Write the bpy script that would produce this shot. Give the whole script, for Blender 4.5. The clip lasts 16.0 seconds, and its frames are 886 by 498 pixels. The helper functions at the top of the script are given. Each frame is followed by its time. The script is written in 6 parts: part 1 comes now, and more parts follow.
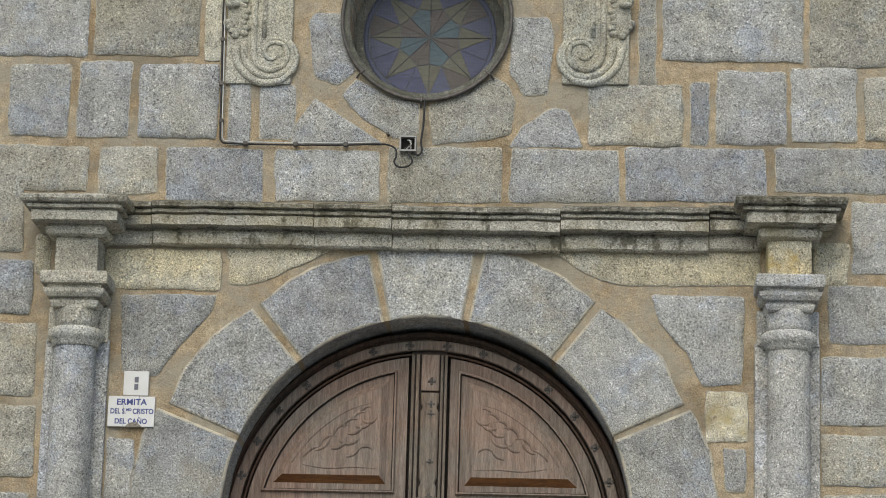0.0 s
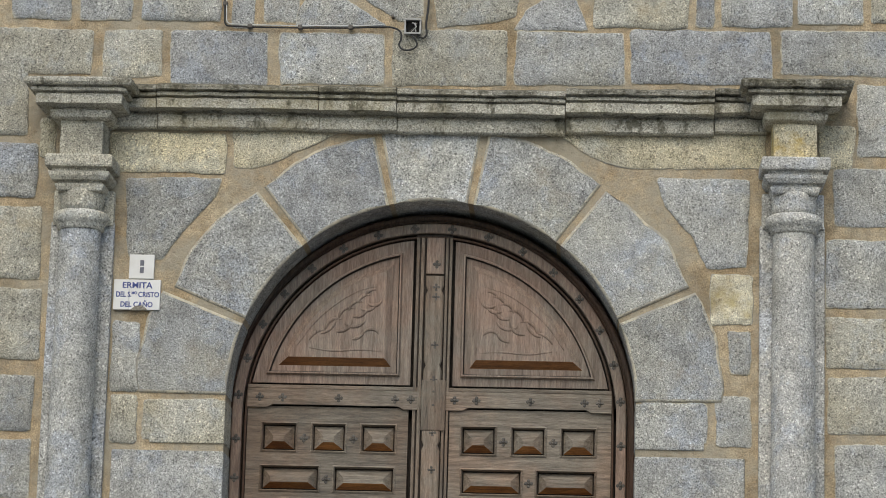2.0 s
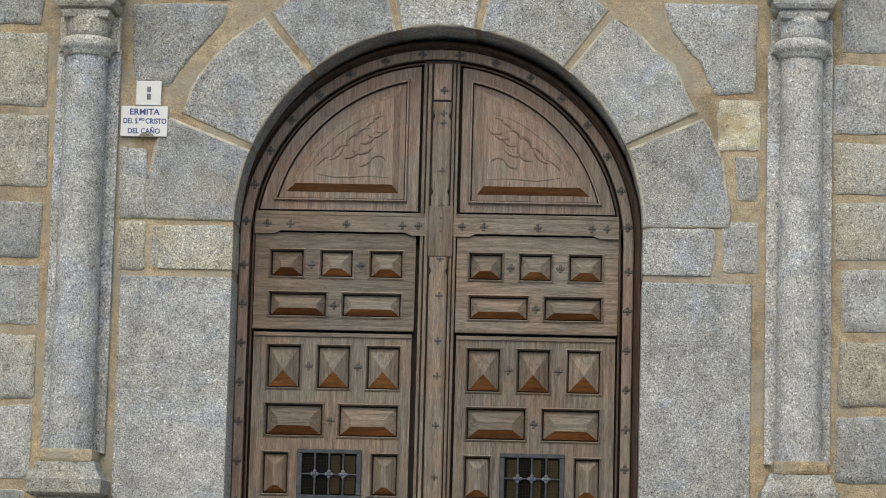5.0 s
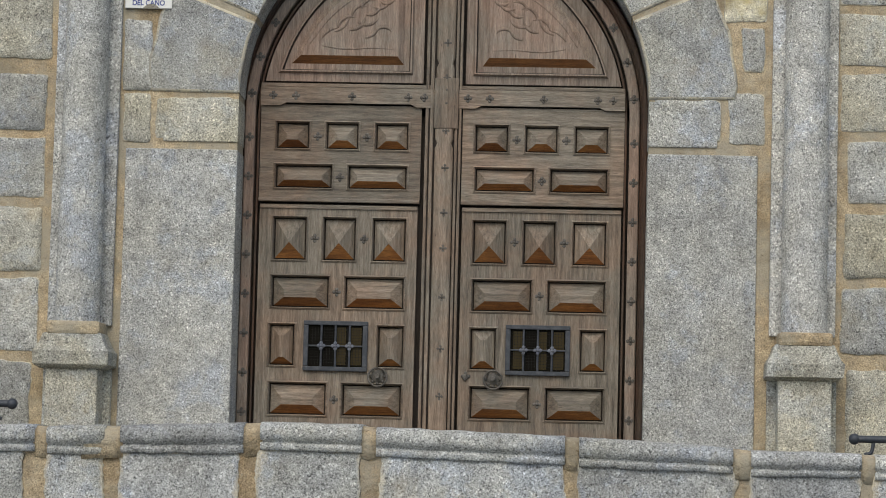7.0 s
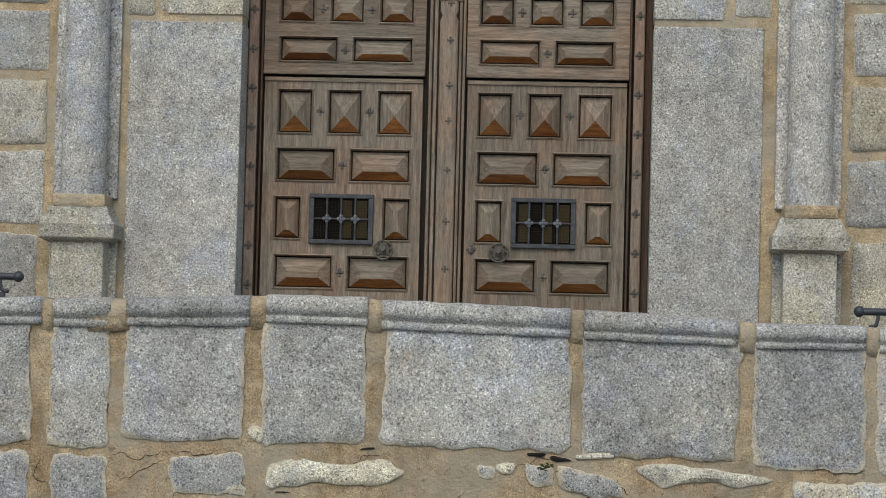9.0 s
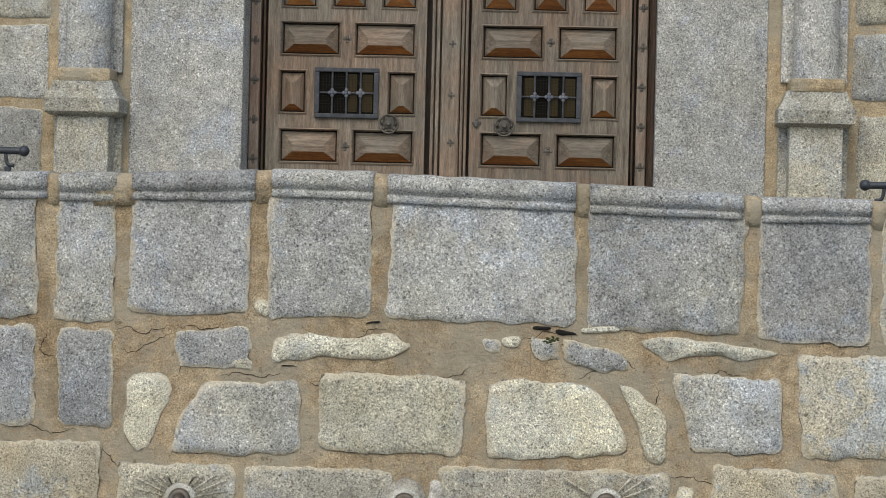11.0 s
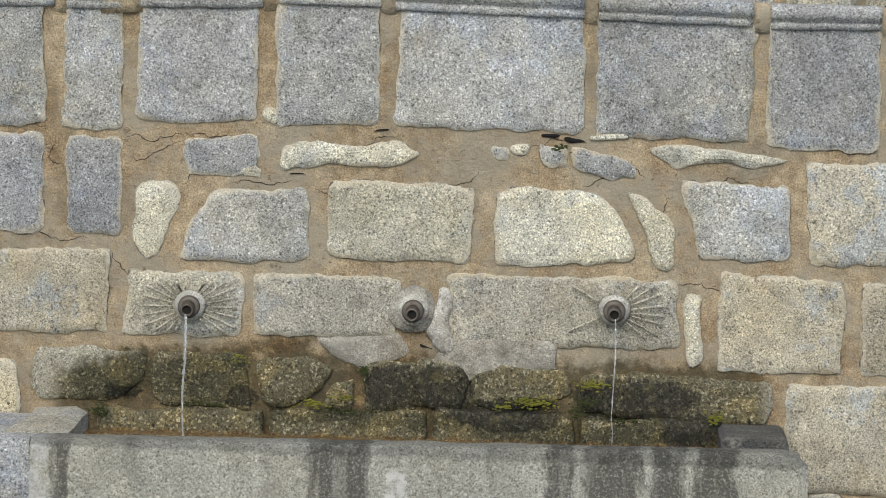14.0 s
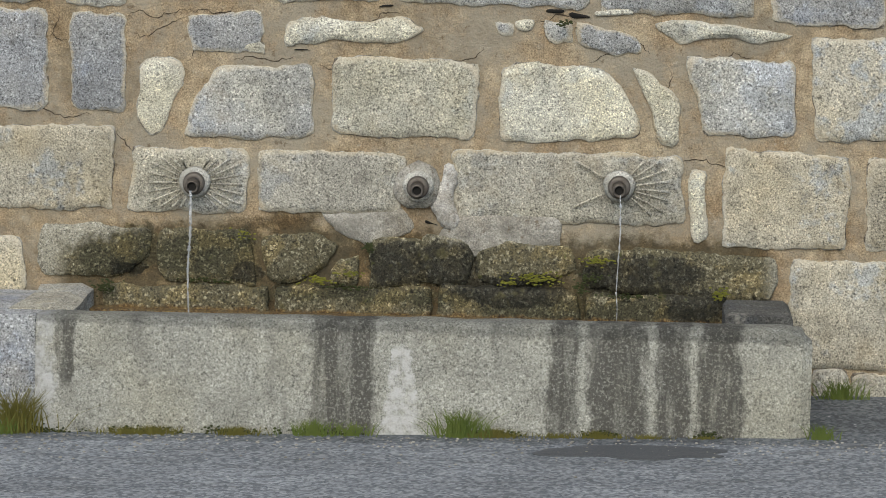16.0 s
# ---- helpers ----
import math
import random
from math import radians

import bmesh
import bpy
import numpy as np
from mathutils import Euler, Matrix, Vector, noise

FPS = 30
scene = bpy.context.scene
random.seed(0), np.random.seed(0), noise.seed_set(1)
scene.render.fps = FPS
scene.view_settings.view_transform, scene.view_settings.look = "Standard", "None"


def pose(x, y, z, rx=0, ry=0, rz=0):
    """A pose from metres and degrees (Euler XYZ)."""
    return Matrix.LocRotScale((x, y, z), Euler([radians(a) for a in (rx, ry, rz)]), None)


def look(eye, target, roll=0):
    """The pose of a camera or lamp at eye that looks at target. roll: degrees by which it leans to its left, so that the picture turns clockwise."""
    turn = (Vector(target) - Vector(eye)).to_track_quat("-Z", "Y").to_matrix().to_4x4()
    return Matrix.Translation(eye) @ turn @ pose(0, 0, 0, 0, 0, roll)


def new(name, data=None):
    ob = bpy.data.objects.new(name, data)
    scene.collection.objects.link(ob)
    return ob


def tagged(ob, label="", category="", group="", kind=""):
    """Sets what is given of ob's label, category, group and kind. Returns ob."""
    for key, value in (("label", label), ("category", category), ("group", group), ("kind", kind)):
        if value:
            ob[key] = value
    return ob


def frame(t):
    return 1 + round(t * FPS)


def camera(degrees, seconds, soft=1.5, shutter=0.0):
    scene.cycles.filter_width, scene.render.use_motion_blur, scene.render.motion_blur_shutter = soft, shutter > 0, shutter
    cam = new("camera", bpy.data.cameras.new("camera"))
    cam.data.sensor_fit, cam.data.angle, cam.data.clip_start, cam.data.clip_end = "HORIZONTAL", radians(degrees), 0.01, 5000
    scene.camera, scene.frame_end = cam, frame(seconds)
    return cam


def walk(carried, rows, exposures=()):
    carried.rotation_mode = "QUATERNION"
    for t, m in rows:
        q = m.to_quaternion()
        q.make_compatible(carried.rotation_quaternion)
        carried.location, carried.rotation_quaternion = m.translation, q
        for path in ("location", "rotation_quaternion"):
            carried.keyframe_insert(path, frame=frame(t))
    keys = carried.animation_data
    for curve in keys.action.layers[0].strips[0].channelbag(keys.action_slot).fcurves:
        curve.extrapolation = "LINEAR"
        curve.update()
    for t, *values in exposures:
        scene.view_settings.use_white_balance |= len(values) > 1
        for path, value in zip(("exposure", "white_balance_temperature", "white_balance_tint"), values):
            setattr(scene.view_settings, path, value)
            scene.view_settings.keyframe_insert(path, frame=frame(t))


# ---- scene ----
# the camera stands across the road and tilts down from the gable to the trough
cam = camera(17.83, 16.0, soft=0.9)
EYE = (0.80, -14.0, 2.0)
TURNS = [
    (0.0, 103.503, -1.563, 2.675),
    (0.5, 102.939, -1.546, 2.696),
    (1.0, 102.319, -1.526, 2.734),
    (1.5, 101.752, -1.546, 2.752),
    (2.0, 101.130, -1.548, 2.784),
    (2.5, 100.562, -1.521, 2.812),
    (3.0, 99.932, -1.526, 2.839),
    (5.5, 96.957, -1.487, 2.980),
    (6.0, 96.276, -1.479, 3.015),
    (6.5, 95.665, -1.468, 3.038),
    (7.0, 95.002, -1.444, 3.074),
    (7.5, 94.384, -1.460, 3.096),
    (8.0, 93.710, -1.437, 3.130),
    (8.5, 93.091, -1.422, 3.160),
    (9.0, 92.421, -1.436, 3.189),
    (11.5, 89.204, -1.373, 3.333),
    (12.0, 88.534, -1.369, 3.361),
    (12.5, 87.907, -1.342, 3.390),
    (13.0, 87.237, -1.345, 3.423),
    (13.5, 86.620, -1.357, 3.443),
    (14.0, 85.956, -1.336, 3.477),
    (14.5, 85.344, -1.321, 3.511),
    (15.0, 84.682, -1.280, 3.525),
    (15.5, 84.072, -1.240, 3.537),
    (16.0, 83.442, -1.223, 3.566),
]
walk(cam, [(t, pose(*EYE, rx, ry, rz)) for t, rx, ry, rz in TURNS], [(0.0, 0.0, 7000, 7), (6.0, 0.08, 7000, 7), (9.0, -0.02, 7000, 7), (12.0, 0.13, 7000, 7), (14.0, 0.19, 7000, 7), (16.0, 0.10, 7000, 7)])

# ---- world and light: bright overcast sky ----
world = bpy.data.worlds.new("overcast_sky")
scene.world = world
world.use_nodes = True
sky = world.node_tree.nodes.new("ShaderNodeTexSky")
sky.sky_type, sky.sun_disc = "NISHITA", False
sky.sun_elevation, sky.sun_rotation = radians(50), radians(190)
sky.air_density, sky.dust_density, sky.ozone_density = 1.0, 1.5, 1.0
world.node_tree.links.new(sky.outputs[0], world.node_tree.nodes["Background"].inputs[0])
world.node_tree.nodes["Background"].inputs[1].default_value = 0.15
sun = new("sun", bpy.data.lights.new("sun", "SUN"))
sun.data.energy, sun.data.angle, sun.data.color = 1.7, radians(50), (1.0, 0.97, 0.91)
sun.matrix_world = look((0, 0, 0), (0.14, 0.80, -0.72))


# ---- materials ----
class Mat:
    """A small writer of node materials on object coordinates (metres)."""

    def __init__(self, name, rough=0.9, metal=0.0):
        self.m = bpy.data.materials.new(name)
        self.m.use_nodes = True
        self.t = self.m.node_tree
        self.b = self.t.nodes["Principled BSDF"]
        self.b.inputs["Roughness"].default_value = rough
        self.b.inputs["Metallic"].default_value = metal
        self.b.inputs["Specular IOR Level"].default_value = 0.3
        self.co = self.t.nodes.new("ShaderNodeTexCoord").outputs["Object"]
        self.rnd = self.t.nodes.new("ShaderNodeObjectInfo").outputs["Random"]

    def put(self, socket, value):
        if isinstance(value, (int, float)):
            socket.default_value = value
        elif isinstance(value, tuple):
            socket.default_value = (*value, 1.0) if len(value) == 3 and socket.type == "RGBA" else value
        else:
            self.t.links.new(value, socket)

    def space(self, stretch):
        n = self.t.nodes.new("ShaderNodeMapping")
        self.t.links.new(self.co, n.inputs[0])
        n.inputs["Scale"].default_value = stretch
        return n.outputs[0]

    def noise(self, scale, detail=3.0, rough=0.6, stretch=None, warp=0.0):
        n = self.t.nodes.new("ShaderNodeTexNoise")
        self.t.links.new(self.space(stretch) if stretch else self.co, n.inputs["Vector"])
        for key, value in (("Scale", scale), ("Detail", detail), ("Roughness", rough), ("Distortion", warp)):
            n.inputs[key].default_value = value
        return n.outputs["Fac"]

    def cells(self, scale, out="Distance", feature="F1"):
        n = self.t.nodes.new("ShaderNodeTexVoronoi")
        n.feature = feature
        self.t.links.new(self.co, n.inputs["Vector"])
        n.inputs["Scale"].default_value = scale
        return n.outputs[out]

    def ramp(self, fac, *stops):
        n = self.t.nodes.new("ShaderNodeValToRGB")
        self.put(n.inputs[0], fac)
        while len(n.color_ramp.elements) < len(stops):
            n.color_ramp.elements.new(0.5)
        for e, (p, c) in zip(n.color_ramp.elements, stops):
            e.position = p
            e.color = (*c, 1) if isinstance(c, tuple) else (c, c, c, 1)
        return n.outputs[0]

    def mix(self, fac, a, b, mode="MIX"):
        n = self.t.nodes.new("ShaderNodeMix")
        n.data_type, n.blend_type = "RGBA", mode
        self.put(n.inputs[0], fac), self.put(n.inputs[6], a), self.put(n.inputs[7], b)
        return n.outputs[2]

    def math(self, op, a, b=0.0):
        n = self.t.nodes.new("ShaderNodeMath")
        n.operation = op
        self.put(n.inputs[0], a), self.put(n.inputs[1], b)
        return n.outputs[0]

    def axis(self, i):
        n = self.t.nodes.new("ShaderNodeSeparateXYZ")
        self.t.links.new(self.co, n.inputs[0])
        return n.outputs[i]

    def limed(self, c, strength):
        """Lime and pointing smeared over the outer border of a stone, ragged inwards."""
        n = self.t.nodes.new("ShaderNodeAttribute")
        n.attribute_name = "border"
        rim = self.math("ADD", n.outputs["Fac"], self.math("MULTIPLY", self.math("SUBTRACT", self.noise(6, 6, 0.75), 0.5), 1.9))
        rim = self.math("MULTIPLY", self.math("MULTIPLY", self.ramp(rim, (0.62, 0.0), (0.95, 1.0)), self.ramp(n.outputs["Fac"], (0.05, 0.0), (0.4, 1.0))), strength)
        tint = self.ramp(self.noise(3.1, 3, 0.6), (0.38, (0.60, 0.56, 0.47)), (0.62, (0.50, 0.42, 0.29)))
        return self.mix(rim, c, self.mix(1.0, tint, self.ramp(self.noise(130, 3, 0.8), (0.34, 0.55), (0.5, 1.0), (0.66, 1.3)), "MULTIPLY"))

    def band(self, v, lo, hi, soft):
        """1 where lo < v < hi, with soft ends."""
        n = self.t.nodes.new("ShaderNodeMapRange")
        n.interpolation_type = "SMOOTHSTEP"
        self.put(n.inputs[0], v)
        n.inputs[1].default_value, n.inputs[2].default_value = lo - soft, lo + soft
        k = self.t.nodes.new("ShaderNodeMapRange")
        k.interpolation_type = "SMOOTHSTEP"
        self.put(k.inputs[0], v)
        k.inputs[1].default_value, k.inputs[2].default_value = hi - soft, hi + soft
        k.inputs[3].default_value, k.inputs[4].default_value = 1.0, 0.0
        return self.math("MULTIPLY", n.outputs[0], k.outputs[0])

    def bump(self, height, distance, strength=1.0):
        n = self.t.nodes.new("ShaderNodeBump")
        n.inputs["Strength"].default_value, n.inputs["Distance"].default_value = strength, distance
        self.put(n.inputs["Height"], height)
        self.t.links.new(n.outputs[0], self.b.inputs["Normal"])

    def done(self, colour):
        self.put(self.b.inputs["Base Color"], colour)
        return self.m


def speckle(k, dark, mid, light, size=1.0, contrast=1.0):
    """Crystals of a granite: grains of two sizes and dark mica."""
    grain = k.cells(105 * size, "Color")
    a = k.math("MULTIPLY", k.math("ADD", grain, k.noise(75 * size, 3, 0.75)), 0.5)
    c = k.ramp(a, (0.24, dark), (0.40, mid), (0.58, mid), (0.74, light))
    b = k.ramp(k.noise(150 * size, 3, 0.8), (0.36, 0.27), (0.47, 0.92), (0.54, 1.04), (0.66, 1.56))
    c = k.mix(contrast, mid, c)
    return k.mix(contrast, c, b, "MULTIPLY"), a


def granite(name, mid, warm, spread=0.3, light=1.5, stain=(0.40, 0.31, 0.19), stained=0.25, bare=0.35):
    k = Mat(name, 0.92)
    dark = tuple(v * 0.42 for v in mid)
    c, a = speckle(k, dark, mid, tuple(min(0.8, v * light) for v in mid))
    c = k.mix(k.ramp(k.noise(2.6, 4, 0.6), (0.38, 0.0), (0.66, 0.75)), c, k.mix(1.0, c, warm, "MULTIPLY"))
    c = k.mix(1.0, c, k.ramp(k.noise(9, 4, 0.65), (0.3, 0.72), (0.5, 1.0), (0.72, 1.22)), "MULTIPLY")
    c = k.mix(1.0, c, k.ramp(k.rnd, (0.0, 1.0 - spread * 0.6), (1.0, 1.0 + spread * 0.5)), "MULTIPLY")
    c = k.mix(k.math("MULTIPLY", k.ramp(k.noise(4.2, 5, 0.7), (0.56, 0.0), (0.72, 1.0)), stained), c, stain)
    # where the skin has flaked, the blue-grey crystal shows
    flaked = k.math("MULTIPLY", k.ramp(k.noise(3.4, 5, 0.7), (0.53, 0.0), (0.60, 1.0)), bare)
    c = k.mix(flaked, c, k.mix(1.0, c, (0.84, 0.96, 1.22), "MULTIPLY"))
    # scattered pale feldspar and small dark pits
    c = k.mix(k.ramp(k.cells(26), (0.04, 0.4), (0.10, 0.0)), c, (0.55, 0.54, 0.50))
    c = k.mix(k.ramp(k.cells(9), (0.014, 0.45), (0.028, 0.0)), c, (0.08, 0.075, 0.07))
    # worn skin: broad drifts of paler and duller stone, thin lime bloom
    c = k.mix(1.0, c, k.ramp(k.noise(1.7, 5, 0.7, warp=0.6), (0.34, 0.84), (0.5, 1.0), (0.68, 1.12)), "MULTIPLY")
    c = k.mix(k.math("MULTIPLY", k.ramp(k.noise(6.5, 6, 0.78), (0.60, 0.0), (0.70, 1.0)), 0.30), c, (0.60, 0.57, 0.49))
    c = k.limed(c, 0.85)
    k.bump(k.math("ADD", k.math("MULTIPLY", a, 0.6), k.noise(24, 4, 0.6)), 0.012, 0.55)
    return k.done(c)


GREY = granite("granite_grey", (0.375, 0.38, 0.375), (1.05, 1.0, 0.86))
BLUE = granite("granite_blue_grey", (0.312, 0.322, 0.333), (1.05, 1.0, 0.9), stained=0.15)
WARM = granite("granite_warm_grey", (0.39, 0.38, 0.335), (1.05, 0.99, 0.85), stained=0.35)
CREAM = granite("granite_cream", (0.52, 0.505, 0.43), (1.04, 0.98, 0.82), light=1.35, stained=0.3)
TAN = granite("granite_tan", (0.43, 0.40, 0.325), (1.06, 0.98, 0.82), light=1.3, stained=0.3, bare=0.9)
PALE_SHAFT = granite("granite_pale_shaft", (0.465, 0.462, 0.447), (1.03, 1.0, 0.92), spread=0.12, stained=0.08)
SHAFT = granite("granite_shaft", (0.388, 0.391, 0.384), (1.03, 1.0, 0.92), spread=0.12, stained=0.05)
FRIEZE = granite("granite_frieze", (0.57, 0.525, 0.405), (1.04, 0.98, 0.82), light=1.3, stained=0.45)
SLAB = granite("granite_worn_slab", (0.44, 0.42, 0.36), (1.0, 0.98, 0.9), light=1.4, stained=0.3)
RELIEF = granite("granite_carved_relief", (0.43, 0.415, 0.35), (1.0, 0.96, 0.82), light=1.3, stained=0.3)
YELLOWED = granite("granite_lichen_yellowed", (0.50, 0.45, 0.33), (1.1, 0.95, 0.6), light=1.3, stain=(0.48, 0.32, 0.06), stained=0.8)


def lime_edge(name, crevice):
    k = Mat(name, 0.95)
    c, a = speckle(k, (0.2, 0.19, 0.16), (0.42, 0.40, 0.34), (0.64, 0.62, 0.55))
    c = k.mix(k.ramp(k.noise(14, 4, 0.7), (0.42, 0.0), (0.6, 1.0)), c, (0.56, 0.50, 0.38))
    c = k.mix(k.ramp(k.noise(5, 3, 0.6), (0.45, 0.0), (0.62, 0.7)), c, (0.27, 0.265, 0.25))
    # dark breaks paint the shade of open crevices along the joint
    c = k.mix(k.ramp(k.noise(7, 5, 0.72), (crevice, 0.85), (crevice + 0.06, 0.0)), c, (0.09, 0.068, 0.048))
    k.bump(k.noise(40, 4, 0.7), 0.01, 0.6)
    return k.done(c)


EDGE = lime_edge("lime_stained_stone_edge", 0.33)
RUBBLE_EDGE = lime_edge("broken_stone_edge", 0.40)


def blobs(k, spots, ragged=0.16):
    """1 inside ragged ellipses (x, z, half width, half height) on the wall."""
    x = k.math("ADD", k.axis(0), k.math("MULTIPLY", k.math("SUBTRACT", k.noise(7, 6, 0.75), 0.5), ragged))
    z = k.math("ADD", k.axis(2), k.math("MULTIPLY", k.math("SUBTRACT", k.noise(8.3, 6, 0.75), 0.5), ragged))
    found = None
    for cx_, cz_, rx, rz in spots:
        u = k.math("POWER", k.math("ABSOLUTE", k.math("MULTIPLY", k.math("SUBTRACT", x, cx_), 1 / rx)), 2.6)
        v = k.math("POWER", k.math("ABSOLUTE", k.math("MULTIPLY", k.math("SUBTRACT", z, cz_), 1 / rz)), 2.6)
        one = k.band(k.math("ADD", u, v), -9.0, 1.0, 0.28)
        found = one if found is None else k.math("MAXIMUM", found, one)
    return found


# where black algae has taken hold over the trough
ALGAE = ((-0.10, 0.57, 0.12, 0.095), (0.11, 0.575, 0.12, 0.095), (0.38, 0.480, 0.26, 0.065), (0.93, 0.550, 0.26, 0.085), (1.16, 0.42, 0.13, 0.085), (-0.73, 0.51, 0.07, 0.04), (-1.24, 0.515, 0.07, 0.03))
OLIVE_FILM = ((-0.91, 0.595, 0.21, 0.10), (-1.27, 0.60, 0.19, 0.10), (-0.20, 0.44, 0.5, 0.035), (0.75, 0.40, 0.5, 0.05))


def splash(k):
    """Where the spouts keep the wall wet: a ragged zone over the trough."""
    x = k.math("ADD", k.axis(0), 0.03)
    ends = k.math("MULTIPLY", k.math("MAXIMUM", k.math("SUBTRACT", k.math("ABSOLUTE", x), 1.02), 0.0), 0.16)
    z = k.math("ADD", k.math("ADD", k.axis(2), ends), k.math("MULTIPLY", k.math("SUBTRACT", k.noise(2.6, 6, 0.72), 0.5), 0.42))
    return k.math("MULTIPLY", k.band(z, -1.0, 0.725, 0.035), k.band(x, -1.50, 1.50, 0.05))


def slime(k):
    """What the splash grows on stone and mortar alike: brown film, black algae, pale specks, yellow lichen."""
    c, a = speckle(k, (0.035, 0.032, 0.02), (0.118, 0.105, 0.064), (0.33, 0.305, 0.215), 0.85)
    c = k.mix(k.ramp(k.noise(6, 5, 0.75), (0.50, 0.0), (0.60, 0.75)), c, k.mix(1.0, c, (1.8, 1.6, 1.25), "MULTIPLY"))
    film = blobs(k, OLIVE_FILM, 0.2)
    c = k.mix(k.math("MULTIPLY", film, 0.8), c, k.mix(1.0, c, (0.42, 0.44, 0.38), "MULTIPLY"))
    dark = k.math("MULTIPLY", blobs(k, ALGAE), k.ramp(k.noise(26, 4, 0.7), (0.36, 0.72), (0.56, 1.0)))
    c = k.mix(k.math("MULTIPLY", dark, 0.92), c, k.mix(1.0, c, (0.19, 0.205, 0.24), "MULTIPLY"))
    c = k.mix(k.ramp(k.noise(5.5, 4, 0.7), (0.60, 0.0), (0.68, 0.5)), c, (0.13, 0.115, 0.045))
    return k.mix(k.ramp(k.noise(7.7, 5, 0.75, warp=0.4), (0.62, 0.0), (0.70, 0.85)), c, (0.10, 0.11, 0.025)), a


def mortar(name, a, b, grey, wet=False):
    k = Mat(name, 0.97)
    c = k.mix(k.ramp(k.noise(3.2, 5, 0.65), (0.36, 0.0), (0.64, 1.0)), a, b)
    c = k.mix(1.0, c, k.ramp(k.noise(140, 4, 0.8), (0.34, 0.42), (0.5, 1.0), (0.66, 1.55)), "MULTIPLY")
    c = k.mix(1.0, c, k.ramp(k.noise(15, 5, 0.75), (0.3, 0.62), (0.7, 1.34)), "MULTIPLY")
    c = k.mix(k.ramp(k.noise(2.3, 5, 0.72), (0.44, 0.0), (0.58, 0.85)), c, grey)
    if wet:
        # short jagged shrinkage cracks
        crack = k.ramp(k.noise(4.2, 7, 0.78, warp=0.3), (0.4955, 0.0), (0.5, 1.0), (0.5045, 0.0))
        c = k.mix(k.math("MULTIPLY", crack, k.ramp(k.noise(1.9, 2), (0.46, 0.0), (0.56, 0.8))), c, (0.10, 0.07, 0.045))
    # damp drifts, pits and pale sand
    c = k.mix(k.ramp(k.noise(1.5, 6, 0.72, warp=0.5), (0.50, 0.0), (0.62, 0.8)), c, k.mix(1.0, c, (0.66, 0.62, 0.56), "MULTIPLY"))
    c = k.mix(k.ramp(k.noise(34, 4, 0.75), (0.32, 0.75), (0.40, 0.0)), c, (0.14, 0.10, 0.06))
    c = k.mix(k.ramp(k.noise(21, 5, 0.75), (0.62, 0.0), (0.70, 0.55)), c, (0.55, 0.50, 0.40))
    if wet:
        # splash zone over the trough: black algae and brown slime
        m = splash(k)
        c = k.mix(k.math("MULTIPLY", m, 0.9), c, k.mix(1.0, c, k.ramp(k.noise(11, 5, 0.75), (0.42, (0.18, 0.165, 0.12)), (0.57, (0.34, 0.31, 0.23)), (0.67, (0.85, 0.78, 0.64))), "MULTIPLY"))
        c = k.mix(k.math("MULTIPLY", k.math("MAXIMUM", blobs(k, ALGAE, 0.22), k.math("MULTIPLY", blobs(k, OLIVE_FILM, 0.22), 0.8)), 0.9), c, slime(k)[0])
    k.bump(k.math("ADD", k.noise(55, 4, 0.7), k.math("MULTIPLY", k.noise(11, 4, 0.65), 1.6)), 0.016, 0.65)
    return k.done(c)


MORTAR = mortar("ochre_mortar", (0.405, 0.305, 0.19), (0.48, 0.395, 0.272), (0.36, 0.325, 0.255))
RUBBLE_MORTAR = mortar("brown_mortar", (0.315, 0.228, 0.138), (0.46, 0.375, 0.255), (0.325, 0.29, 0.225), True)
# darker copy of the cement: shade of the round window's reveal, painted in
SHADED_CEMENT = mortar("shaded_cement", (0.17, 0.17, 0.14), (0.24, 0.24, 0.20), (0.12, 0.12, 0.09))
CEMENT = mortar("grey_cement", (0.34, 0.32, 0.275), (0.42, 0.40, 0.355), (0.27, 0.255, 0.22))
LIME = mortar("pale_lime_block", (0.60, 0.57, 0.46), (0.66, 0.62, 0.50), (0.52, 0.43, 0.22))
PALE_CEMENT = mortar("pale_cement", (0.44, 0.43, 0.385), (0.52, 0.51, 0.47), (0.38, 0.37, 0.33))
WHITE_LIME = mortar("white_limescale", (0.62, 0.60, 0.56), (0.70, 0.69, 0.66), (0.40, 0.38, 0.34))


def wet_stone(name):
    """Stone that the splash keeps wet: black algae, brown slime and yellow lichen."""
    k = Mat(name, 0.75)
    dry = speckle(k, (0.17, 0.16, 0.13), (0.34, 0.32, 0.255), (0.48, 0.46, 0.39))[0]
    c, a = slime(k)
    c = k.mix(splash(k), dry, c)
    # rusty slime along the water line
    c = k.mix(k.math("MULTIPLY", k.band(k.math("ADD", k.axis(2), k.math("MULTIPLY", k.noise(14, 3), 0.05)), 0.30, 0.392, 0.010), 0.8), c,
              k.ramp(k.noise(70, 4, 0.75), (0.38, (0.035, 0.02, 0.01)), (0.5, (0.13, 0.07, 0.024)), (0.64, (0.36, 0.25, 0.10))))
    k.bump(k.math("ADD", k.math("MULTIPLY", a, 0.7), k.noise(22, 4)), 0.016, 0.8)
    return k.done(c)


WET = wet_stone("wet_algae_stone")


